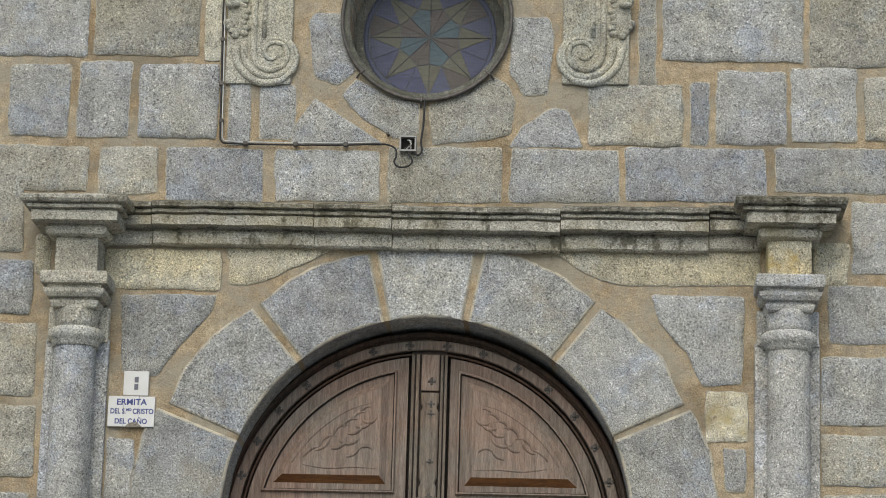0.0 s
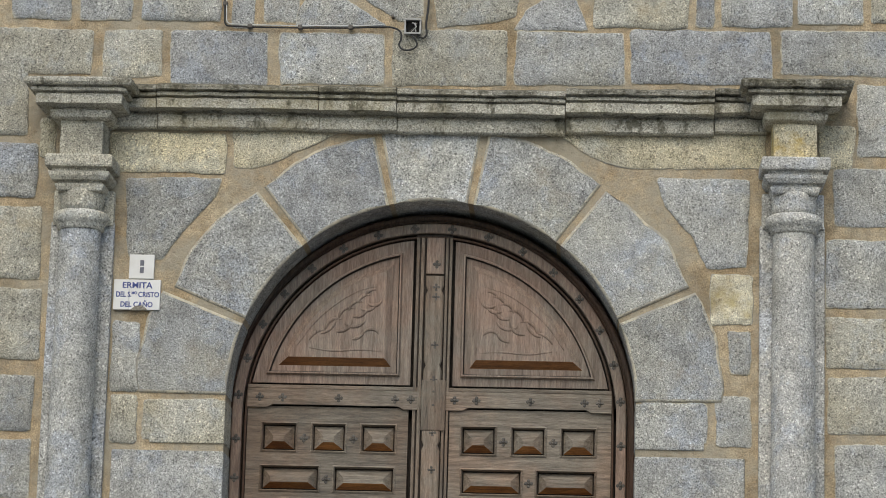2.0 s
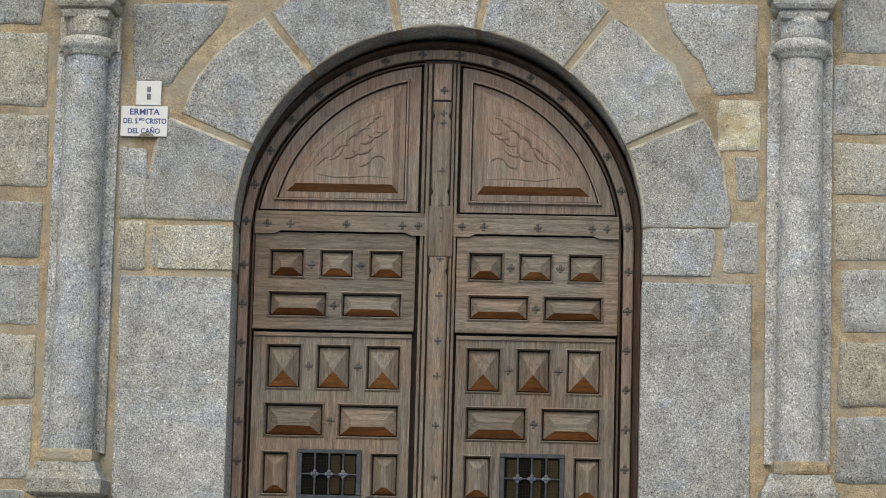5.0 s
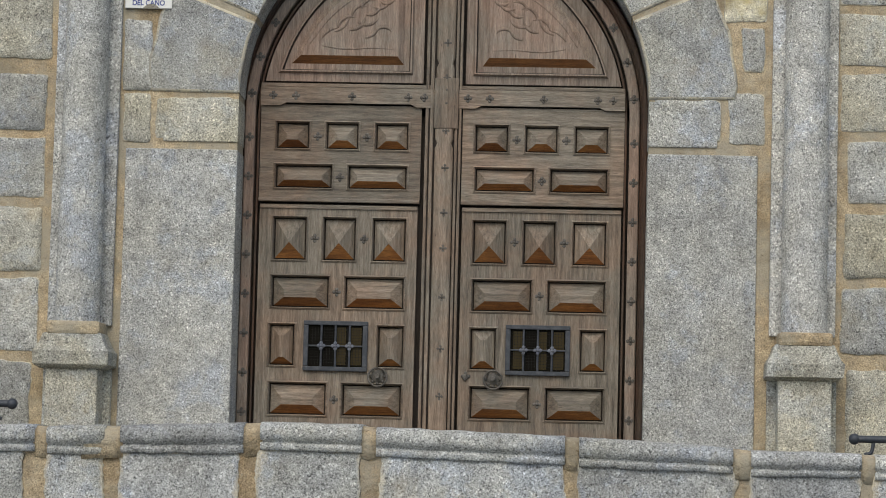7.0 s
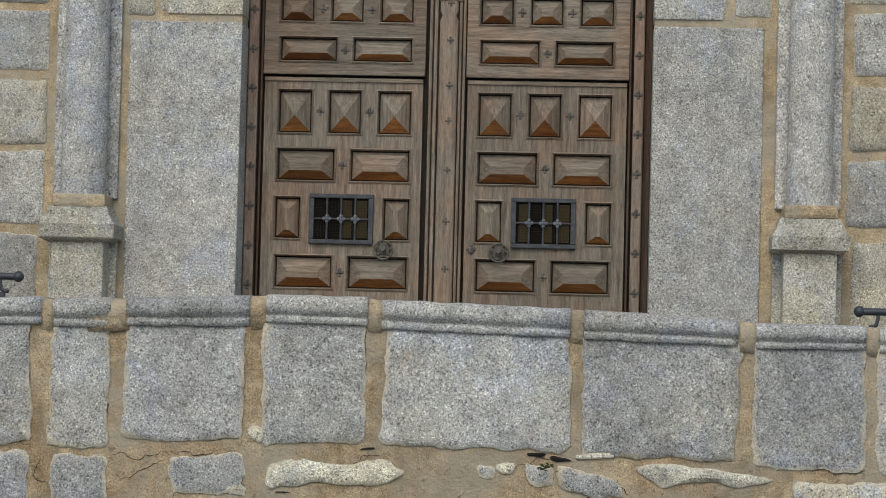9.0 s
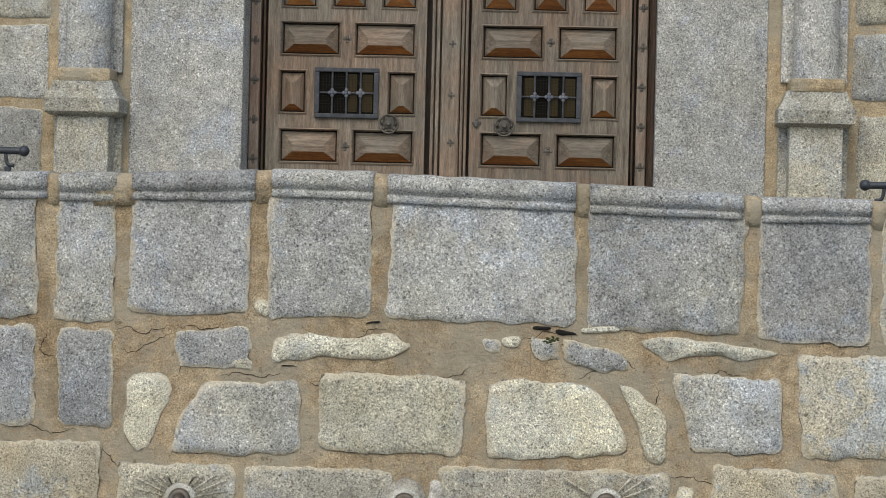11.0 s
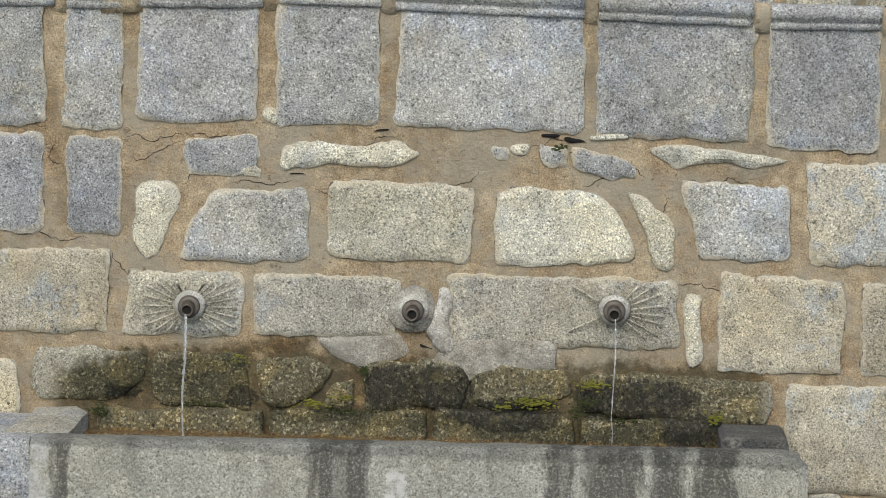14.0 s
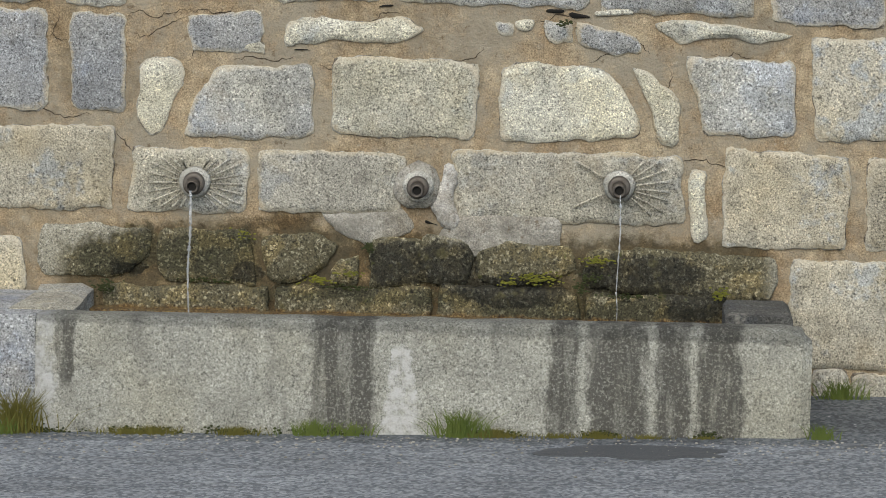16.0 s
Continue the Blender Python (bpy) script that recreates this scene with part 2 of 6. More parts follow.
def trough_stone():
    k = Mat("trough_granite", 0.93)
    c, a = speckle(k, (0.17, 0.168, 0.145), (0.35, 0.346, 0.302), (0.50, 0.495, 0.45), 0.8, 0.75)
    c = k.mix(1.0, c, k.ramp(k.noise(5, 5, 0.65), (0.3, 0.78), (0.7, 1.18)), "MULTIPLY")
    c = k.mix(k.ramp(k.noise(2.1, 4, 0.6), (0.5, 0.0), (0.68, 0.55)), c, k.mix(1.0, c, (0.98, 0.94, 0.83), "MULTIPLY"))
    # drip stains of lichen down the front
    x = k.math("ADD", k.axis(0), k.math("MULTIPLY", k.math("SUBTRACT", k.noise(9, 4, 0.7, (1, 1, 0.5)), 0.5), 0.16))
    stain = k.band(x, -0.375, -0.12, 0.012)
    for lo, hi in ((0.57, 0.685), (0.735, 0.945), (0.985, 1.125), (1.165, 1.33)):
        stain = k.math("MAXIMUM", stain, k.band(x, lo, hi, 0.014))
    small = k.math("MULTIPLY", k.band(x, -1.385, -1.31, 0.01), k.band(k.axis(2), 0.15, 0.42, 0.03))
    stain = k.math("MAXIMUM", stain, small)
    streak = k.ramp(k.noise(16, 4, 0.65, (1, 1, 0.10)), (0.48, 1.0), (0.58, 0.0))
    speck = k.ramp(k.noise(85, 3, 0.75), (0.38, 0.45), (0.5, 1.0))
    stain = k.math("MULTIPLY", stain, k.math("MULTIPLY", k.math("ADD", k.math("MULTIPLY", streak, 0.4), 0.6), speck))
    c = k.mix(k.math("MULTIPLY", stain, 0.9), c, (0.072, 0.069, 0.060))
    faint = k.ramp(k.noise(5, 4, 0.6, (1, 1, 0.22)), (0.56, 0.0), (0.70, 0.5))
    c = k.mix(faint, c, (0.125, 0.121, 0.108))
    # lime run over the joint of the two slabs, wider towards the foot
    w = k.math("ADD", 0.030, k.math("MULTIPLY", k.math("SUBTRACT", 0.36, k.axis(2)), 0.13))
    u = k.math("DIVIDE", k.math("ADD", k.axis(0), k.math("ADD", 0.012, k.math("MULTIPLY", k.math("SUBTRACT", k.noise(16, 5, 0.75), 0.5), 0.11))), w)
    lime = k.math("MULTIPLY", k.band(u, -1.0, 1.0, 0.12), k.band(k.axis(2), -1.0, 0.34, 0.02))
    c = k.mix(k.math("MULTIPLY", lime, k.ramp(k.noise(24, 4, 0.7), (0.40, 0.15), (0.58, 0.95))), c, (0.56, 0.555, 0.54))
    pale = k.math("MULTIPLY", k.band(x, -1.49, -1.40, 0.02), k.ramp(k.noise(13, 4, 0.7), (0.42, 0.2), (0.58, 0.9)))
    c = k.mix(pale, c, (0.50, 0.50, 0.49))
    # worn, darker rim
    rim = k.band(k.math("ADD", k.axis(2), k.math("MULTIPLY", k.noise(12, 3), 0.04)), 0.415, 0.7, 0.012)
    c = k.mix(k.math("MULTIPLY", rim, 0.75), c, k.mix(1.0, c, (0.44, 0.45, 0.46), "MULTIPLY"))
    k.bump(k.math("ADD", k.math("MULTIPLY", a, 0.7), k.noise(18, 4)), 0.014, 0.7)
    return k.done(c)


TROUGH = trough_stone()


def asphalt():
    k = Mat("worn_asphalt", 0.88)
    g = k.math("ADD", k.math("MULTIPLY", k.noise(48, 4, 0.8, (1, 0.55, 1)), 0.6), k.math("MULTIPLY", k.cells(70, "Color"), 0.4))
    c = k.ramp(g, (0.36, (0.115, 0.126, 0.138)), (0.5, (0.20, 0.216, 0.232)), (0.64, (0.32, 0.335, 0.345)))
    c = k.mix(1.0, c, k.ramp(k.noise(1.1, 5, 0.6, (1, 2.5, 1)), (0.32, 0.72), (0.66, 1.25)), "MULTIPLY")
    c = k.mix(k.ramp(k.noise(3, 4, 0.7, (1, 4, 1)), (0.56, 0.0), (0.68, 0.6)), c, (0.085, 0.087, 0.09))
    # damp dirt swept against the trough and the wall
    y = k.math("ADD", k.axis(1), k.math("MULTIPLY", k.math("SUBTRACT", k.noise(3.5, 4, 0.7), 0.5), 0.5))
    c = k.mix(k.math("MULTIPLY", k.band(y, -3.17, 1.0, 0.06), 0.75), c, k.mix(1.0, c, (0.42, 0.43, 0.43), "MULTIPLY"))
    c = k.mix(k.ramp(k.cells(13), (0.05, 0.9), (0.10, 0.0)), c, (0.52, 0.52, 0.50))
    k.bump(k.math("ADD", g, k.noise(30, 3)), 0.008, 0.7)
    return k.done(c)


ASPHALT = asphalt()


def patch(name, col, rough):
    k = Mat(name, rough)
    c = k.mix(k.noise(80, 3, 0.7), tuple(v * 0.5 for v in col), tuple(v * 1.6 for v in col))
    k.bump(k.noise(90, 3), 0.005, 0.5)
    return k.done(c)


DAMP = patch("damp_asphalt", (0.085, 0.09, 0.095), 0.6)
DAMP_STONE = granite("damp_dark_stone", (0.115, 0.115, 0.112), (1.0, 0.98, 0.9), light=1.5, stained=0.1)
BROWN_PATCH = patch("brown_asphalt_patch", (0.07, 0.055, 0.05), 0.7)
PAVING = patch("platform_paving", (0.3, 0.29, 0.26), 0.9)


def wood(name, stretch, pale, deep, red):
    k = Mat(name, 0.6)
    g = k.noise(9, 5, 0.7, stretch, 0.3)
    c = k.ramp(g, (0.30, deep), (0.5, tuple((p + d) / 2 for p, d in zip(pale, deep))), (0.70, pale))
    c = k.mix(k.ramp(k.noise(2.4, 5, 0.68), (0.42, 0.0), (0.60, 0.9)), c, k.mix(1.0, c, red, "MULTIPLY"))
    c = k.mix(1.0, c, k.ramp(k.noise(48, 4, 0.75, stretch), (0.32, 0.66), (0.5, 1.0), (0.68, 1.32)), "MULTIPLY")
    # silvered patches where the varnish has gone, dark checks along the grain
    c = k.mix(k.ramp(k.noise(5.5, 5, 0.72, tuple(0.35 * v + 0.4 for v in stretch)), (0.56, 0.0), (0.68, 0.45)), c, k.mix(1.0, c, (1.35, 1.38, 1.40), "MULTIPLY"))
    c = k.mix(k.ramp(k.noise(30, 3, 0.6, stretch), (0.66, 0.0), (0.74, 0.8)), c, (0.03, 0.022, 0.017))
    c = k.mix(1.0, c, k.ramp(k.rnd, (0.0, 0.82), (1.0, 1.18)), "MULTIPLY")
    k.bump(k.math("ADD", g, k.noise(70, 3, 0.7, stretch)), 0.004, 0.6)
    return k.done(c)


WOOD_UP = wood("weathered_oak_upright", (6, 6, 0.5), (0.258, 0.224, 0.182), (0.10, 0.084, 0.067), (1.12, 0.93, 0.84))
WOOD_ACROSS = wood("weathered_oak_across", (0.5, 6, 6), (0.258, 0.224, 0.182), (0.10, 0.084, 0.067), (1.12, 0.93, 0.84))
WOOD_SHELTERED = wood("sheltered_varnished_oak", (0.6, 6, 6), (0.36, 0.15, 0.042), (0.125, 0.052, 0.019), (0.66, 0.55, 0.48))
WOOD_RED = wood("red_varnished_oak", (6, 6, 0.5), (0.30, 0.25, 0.205), (0.145, 0.113, 0.092), (1.13, 0.94, 0.88))
# frame oak darkened in its colour for the deep shade inside the arch
WOOD_FRAME_SHADE = wood("shaded_frame_oak", (6, 6, 0.5), (0.095, 0.066, 0.048), (0.035, 0.024, 0.018), (1.15, 0.9, 0.8))
# darker copy of the sheltered oak: the arch's shade is in the colour
WOOD_LUNETTE_SHADE = wood("shaded_sheltered_oak", (0.6, 6, 6), (0.23, 0.10, 0.034), (0.085, 0.038, 0.017), (0.7, 0.6, 0.5))
# near-black oak: shade of the door's gaps and rebates put into the colour
WOOD_GAP_SHADE = wood("oak_gap_shade", (6, 6, 0.5), (0.04, 0.03, 0.023), (0.015, 0.011, 0.009), (1, 1, 1))


def metal(name, col, rough=0.6, worn=(0.12, 0.11, 0.10), metallic=0.5):
    k = Mat(name, rough, metallic)
    c = k.mix(k.ramp(k.noise(30, 4, 0.7), (0.45, 0.0), (0.7, 0.8)), col, worn)
    k.bump(k.noise(90, 3), 0.002, 0.5)
    return k.done(c)


IRON = metal("dark_wrought_iron", (0.10, 0.092, 0.083), worn=(0.20, 0.18, 0.16))
PALE_IRON = metal("worn_blue_iron", (0.12, 0.13, 0.16), 0.6, (0.22, 0.23, 0.26), 0.2)
PAINTED_IRON = metal("blue_grey_painted_iron", (0.05, 0.055, 0.065), 0.65, (0.10, 0.105, 0.115), 0.2)
PIPE = metal("grey_pipe_metal", (0.13, 0.115, 0.10), 0.5, (0.07, 0.055, 0.045))
RAIL = metal("dark_grey_painted_rail", (0.045, 0.052, 0.065), 0.45, (0.07, 0.075, 0.085), 0.2)
CABLE = metal("black_cable_sheath", (0.03, 0.03, 0.03), 0.55, (0.05, 0.05, 0.05), 0.0)
BOX_STEEL = metal("dull_box_steel", (0.40, 0.40, 0.385), 0.6, (0.26, 0.25, 0.24), 0.0)
GREY_CABLE = metal("grey_cable_sheath", (0.60, 0.60, 0.58), 0.6, (0.42, 0.42, 0.40), 0.0)
CRACK_SHADE = metal("crack_shade_brown", (0.05, 0.036, 0.025), 0.95, (0.10, 0.075, 0.05), 0.0)
# near-black that paints the shade inside holes; the wire mesh wears it too
DARK = metal("void_shade_and_wire_black", (0.012, 0.011, 0.010), 0.9, (0.02, 0.018, 0.015), 0.0)


def tile_glaze(name, col, stain):
    k = Mat(name, 0.35)
    c = k.mix(k.ramp(k.noise(6, 4, 0.6), (0.5, 0.0), (0.75, 0.6)), col, stain)
    return k.done(c)


GLAZE = tile_glaze("white_glazed_tile", (0.72, 0.715, 0.70), (0.58, 0.56, 0.52))
BLUE_INK = tile_glaze("blue_glaze_lettering", (0.055, 0.075, 0.24), (0.08, 0.10, 0.26))
GREY_INK = tile_glaze("grey_glaze_mark", (0.13, 0.13, 0.16), (0.2, 0.2, 0.22))


def pane_glass(name, col):
    k = Mat(name, 0.4)
    c = k.mix(k.noise(25, 3, 0.6), tuple(v * 0.75 for v in col), tuple(v * 1.3 for v in col))
    k.b.inputs["Specular IOR Level"].default_value = 0.2
    k.bump(k.noise(60, 2), 0.002, 0.4)
    return k.done(c)


TEAL = pane_glass("dusty_teal_glass", (0.095, 0.145, 0.172))
INDIGO = pane_glass("dusty_indigo_glass", (0.09, 0.10, 0.178))
OLIVE = pane_glass("dusty_olive_glass", (0.155, 0.152, 0.115))
UMBER = pane_glass("dusty_umber_glass", (0.125, 0.11, 0.10))
SLATE = pane_glass("dusty_slate_glass", (0.10, 0.115, 0.185))
AMBER = pane_glass("amber_glass", (0.042, 0.028, 0.006))
# matte near-black: darkness of the room behind the grilles, as a colour
INTERIOR_SHADE = pane_glass("dark_interior_shade", (0.010, 0.009, 0.007))
INTERIOR_SHADE.node_tree.nodes["Principled BSDF"].inputs["Specular IOR Level"].default_value = 0.02
LEAD = metal("window_lead", (0.12, 0.125, 0.13), 0.6, (0.19, 0.19, 0.20), 0.2)


def water(name, rough, white):
    k = Mat(name, rough)
    k.b.inputs["IOR"].default_value = 1.33
    k.b.inputs["Transmission Weight"].default_value = 1.0 - white
    k.bump(k.noise(45, 3, 0.6), 0.006, 0.7)
    return k.done((0.86, 0.88, 0.9))


STREAM = water("falling_water", 0.08, 0.28)
POOL = water("trough_water", 0.03, 0.0)


def leaf(name, a, b):
    k = Mat(name, 0.7)
    return k.done(k.mix(k.noise(18, 3, 0.6), a, b))


GRASS = leaf("grass_blades", (0.07, 0.12, 0.02), (0.17, 0.20, 0.05))
DRY_GRASS = leaf("olive_grass_blades", (0.10, 0.10, 0.02), (0.17, 0.145, 0.035))
MOSS = leaf("yellow_green_moss", (0.08, 0.09, 0.012), (0.24, 0.23, 0.03))
DARK_MOSS = leaf("dark_green_moss", (0.022, 0.03, 0.008), (0.05, 0.06, 0.015))


# ---- mesh helpers ----
def mesh_object(name, verts, faces, material, parent=None, mats=None, slots=None, smooth=False):
    me = bpy.data.meshes.new(name)
    me.from_pydata(verts, [], faces)
    for m in (mats or [material]):
        me.materials.append(m)
    if slots:
        for p, s in zip(me.polygons, slots):
            p.material_index = s
    if smooth:
        for p in me.polygons:
            p.use_smooth = True
    ob = new(name, me)
    ob.parent = parent
    return ob


def part(name, bm, material, parent, label=""):
    bmesh.ops.recalc_face_normals(bm, faces=bm.faces)
    me = bpy.data.meshes.new(name)
    bm.to_mesh(me)
    bm.free()
    me.materials.append(material)
    ob = new(name, me)
    ob.parent = parent
    return tagged(ob, label)


def thing(name, label, category, group="", kind=""):
    return tagged(new(name), label, category, group, kind)


def box(a, b, bevel=0.0, bm=None):
    bm = bm or bmesh.new()
    made = bmesh.ops.create_cube(bm, size=1)["verts"]
    for v in made:
        v.co = [(a[i] + b[i]) / 2 + v.co[i] * (b[i] - a[i]) for i in range(3)]
    if bevel:
        edges = list({e for v in made for e in v.link_edges})
        bmesh.ops.bevel(bm, geom=edges, offset=bevel, segments=2, affect="EDGES", profile=0.6)
    return bm


def loft(loops, bm=None, closed=True, caps=True):
    """Skin over rings of equal length."""
    bm = bm or bmesh.new()
    rings = [[bm.verts.new(p) for p in ring] for ring in loops]
    n = len(rings[0])
    for r, s in zip(rings[:-1], rings[1:]):
        for i in range(n if closed else n - 1):
            j = (i + 1) % n
            bm.faces.new((r[i], r[j], s[j], s[i]))
    if caps:
        bm.faces.new(rings[0])
        bm.faces.new(rings[-1])
    return bm


def wrapped(profile, x0, x1, back=0.0, wobble=0.0):
    """A moulding that goes round three sides of a block: profile rows (out, z)."""
    loops = []
    for o, z in profile:
        j = [random.uniform(-wobble, wobble) for _ in range(4)]
        loops.append([(x0 - o + j[0], back, z), (x0 - o + j[0], -o + j[1], z + j[2]), (x1 + o + j[3], -o + j[1], z + j[2]), (x1 + o + j[3], back, z)])
    return loft(loops)


def lathe(profile, cx, cy, n=40):
    return loft([[(cx + r * math.cos(2 * math.pi * i / n), cy + r * math.sin(2 * math.pi * i / n), z) for i in range(n)] for r, z in profile])


def tube(points, radius, n=8, bm=None, flat=1.0):
    """A round bar along points; radius is a number or a function of 0..1; flat squeezes it towards the wall."""
    pts = [Vector(p) for p in points]
    loops = []
    for i, p in enumerate(pts):
        d = (pts[min(i + 1, len(pts) - 1)] - pts[max(i - 1, 0)]).normalized()
        side = d.cross(Vector((0, 1, 0)))
        if side.length < 0.2:
            side = d.cross(Vector((0, 0, 1)))
        side.normalize()
        up = side.cross(d).normalized()
        r = radius(i / (len(pts) - 1)) if callable(radius) else radius
        loops.append([p + side * (r * math.cos(a)) + up * (r * flat * math.sin(a)) for a in (2 * math.pi * k / n for k in range(n))])
    return loft(loops, bm)


def ball(c, r, bm=None, scale=(1, 1, 1), level=2):
    bm = bm or bmesh.new()
    made = bmesh.ops.create_icosphere(bm, subdivisions=level, radius=r)["verts"]
    for v in made:
        v.co = Vector((v.co.x * scale[0], v.co.y * scale[1], v.co.z * scale[2])) + Vector(c)
    return bm


def smooth(ob):
    for p in ob.data.polygons:
        p.use_smooth = True
    return ob


def curve_through(points, per=6):
    """A smooth line through points (Catmull-Rom)."""
    p = [Vector(q) for q in points]
    p = [p[0] * 2 - p[1]] + p + [p[-1] * 2 - p[-2]]
    out = []
    for a, b, c, d in zip(p[:-3], p[1:-2], p[2:-1], p[3:]):
        for k in range(per):
            t = k / per
            out.append(0.5 * (2 * b + (c - a) * t + (2 * a - 5 * b + 4 * c - d) * t * t + (3 * b - a - 3 * c + d) * t ** 3))
    return out + [p[-2]]


# ---- stones ----
def outline(corners, step, rough, radius):
    """Corners rounded off and the edges broken by chips, as a ring of (x, z)."""
    ring = []
    n = len(corners)
    for i in range(n):
        a, b, c = (Vector(corners[(i + k) % n]) for k in (-1, 0, 1))
        r = min(radius, (a - b).length * 0.4, (c - b).length * 0.4)
        p, q = b + (a - b).normalized() * r, b + (c - b).normalized() * r
        ring += [p, p * 0.25 + b * 0.5 + q * 0.25, q]
        nxt = Vector(corners[(i + 2) % n])
        end = c + (b - c).normalized() * min(radius, (b - c).length * 0.4, (nxt - c).length * 0.4)
        k = max(1, int((end - q).length / step))
        ring += [q.lerp(end, (j + 1) / (k + 1)) for j in range(k)]
    out = []
    for p in ring:
        s = Vector((p.x * 9, p.y * 9, 3.7))
        f = Vector((p.x * 25, p.y * 25, 9.1))
        g = Vector((p.x * 61, p.y * 61, 1.7))
        out.append(Vector((p.x + rough * (noise.noise(s) + 0.5 * noise.noise(f) + 0.4 * noise.noise(g)), p.y + rough * (noise.noise(s + Vector((7, 3, 1))) + 0.5 * noise.noise(f + Vector((5, 1, 2))) + 0.4 * noise.noise(g + Vector((2, 8, 1)))))))
    return out


def inset(ring, d, reach=2):
    """The ring moved inwards; directions are averaged so that chips do not fold over."""
    n = len(ring)
    out = []
    for i in range(n):
        t = sum((ring[(i + k) % n] - ring[i - k] for k in range(1, reach + 1)), Vector((0, 0)))
        nrm = Vector((-t.y, t.x))
        out.append(ring[i] + (nrm.normalized() * d if nrm.length else Vector((0, 0))))
    return out


STYLE = {}


def rubble(wall, material, *corners, depth=None, edge=None, rough=None):
    """One stone of a wall, given by its corners on the wall's face."""
    s = STYLE[wall.name]
    edge = material if material is WET else edge or s["rim"]
    area = sum(a[0] * b[1] - b[0] * a[1] for a, b in zip(corners, corners[1:] + corners[:1]))
    corners = corners if area > 0 else corners[::-1]
    if abs(area) < 0.09:
        mx, mz = sum(c[0] for c in corners) / len(corners), sum(c[1] for c in corners) / len(corners)
        corners = tuple((mx + 1.07 * (c[0] - mx), mz + 1.18 * (c[1] - mz)) for c in corners)
    ring = outline(corners, s["step"], s["rough"] if rough is None else rough, s["round"])
    out = (depth if depth is not None else s["proud"]) * random.uniform(0.7, 1.3)
    face, lean = s["face"], random.uniform(-0.006, 0.006)
    w = s["edge"] * random.uniform(0.6, 1.3)
    n = len(ring)
    mid = sum(ring, Vector((0, 0))) / n
    wide = max(p.x for p in ring) - min(p.x for p in ring)
    tall = max(p.y for p in ring) - min(p.y for p in ring)

    def calm(points, reach):
        return [sum((points[(i + j) % n] for j in range(-reach, reach + 1)), Vector((0, 0))) / (2 * reach + 1) for i in range(n)]

    def shrunk(d):
        fx, fz = max(0.3, 1 - 2 * d / wide), max(0.3, 1 - 2 * d / tall)
        return [Vector((mid.x + (p.x - mid.x) * fx, mid.y + (p.y - mid.y) * fz)) for p in ring]
    core = calm(shrunk(w + 0.035), 3)
    inner = calm(core, 5)
    rings = [(ring, face + 0.02, 0.0, 1.0), (shrunk(0.003), face - out * 0.5, 0.0, 1.0), (calm(shrunk(w), 1), face - out * 0.94, 0.35, 0.9), (core, face - out, 0.8, 0.35)]
    rings += [([mid + (p - mid) * f for p in inner], face - out, 1.0, 0.0) for f in (0.85, 0.6, 0.3)]
    verts, faces, slots, border = [], [], [], []
    for r, y, k, e in rings:
        for p in r:
            bulge = s["relief"] * k * (noise.noise(Vector((p.x * 5, p.y * 5, 2.0))) + 0.5 * noise.noise(Vector((p.x * 13, p.y * 13, 6.0))) - 0.75)
            verts.append((p.x, y + lean * (p.y - mid.y) + bulge, p.y))
            border.append(e * s["lime"])
    for k in range(len(rings) - 1):
        for i in range(n):
            j = (i + 1) % n
            faces.append((k * n + i, k * n + j, (k + 1) * n + j, (k + 1) * n + i))
            slots.append(1 if k < 2 else 0)
    faces.append(tuple(range((len(rings) - 1) * n, len(rings) * n)))
    slots.append(0)
    ob = mesh_object("stone", verts, faces, material, wall, [material, edge], slots)
    ob.data.attributes.new("border", "FLOAT", "POINT").data.foreach_set("value", border)
    for p in ob.data.polygons:
        p.use_smooth = p.material_index == 0
    return ob


def block(wall, material, x0, z0, x1, z1, **more):
    """A squared stone, its corners a little out of true."""
    j = STYLE[wall.name]["true"]
    c = [(x + random.uniform(-j, j), z + random.uniform(-j, j)) for x, z in ((x0, z0), (x1, z0), (x1, z1), (x0, z1))]
    return rubble(wall, material, *c, **more)


# ---- ground and large structure ----
def ground_z(x, y):
    """The road falls gently to one side and rises a little towards the wall."""
    t = min(max((y + 3.05) / 0.8, 0.0), 1.0)
    return 0.0226 * min(max(x, -3.0), 3.0) - 0.012 + 0.04 * t


xs = [-400, -60, -12, -6] + [-3 + 0.5 * i for i in range(13)] + [6, 12, 60, 400]
ys = [-400, -80, -20, -10, -6, -4.5, -3.6, -3.05, -2.85, -2.65, -2.45, -2.25, -1.9, 0, 20, 400]
gv = [(x, y, ground_z(x, y)) for y in ys for x in xs]
gf = [(j * len(xs) + i, j * len(xs) + i + 1, (j + 1) * len(xs) + i + 1, (j + 1) * len(xs) + i) for j in range(len(ys) - 1) for i in range(len(xs) - 1)]
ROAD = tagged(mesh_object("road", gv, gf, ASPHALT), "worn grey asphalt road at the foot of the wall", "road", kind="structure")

ARCH_Z, ARCH_R = 3.98, 1.03
ROSE = (-0.062, 6.59)
bm = bmesh.new()


def ring_edges(points):
    v = [bm.verts.new((x, 0.0, z)) for x, z in points]
    return [bm.edges.new((a, b)) for a, b in zip(v, v[1:] + v[:1])]


door_hole = [(ARCH_R * math.cos(a), ARCH_Z + ARCH_R * math.sin(a)) for a in (math.pi * i / 36 for i in range(37))]
door_hole += [(-ARCH_R, 1.30), (ARCH_R, 1.30)]
edges = ring_edges([(-7, -0.3), (7, -0.3), (7, 9.2), (-7, 9.2)]) + ring_edges(door_hole)
edges += ring_edges([(ROSE[0] + 0.405 * math.cos(a), ROSE[1] + 0.405 * math.sin(a)) for a in (2 * math.pi * i / 48 for i in range(48))])
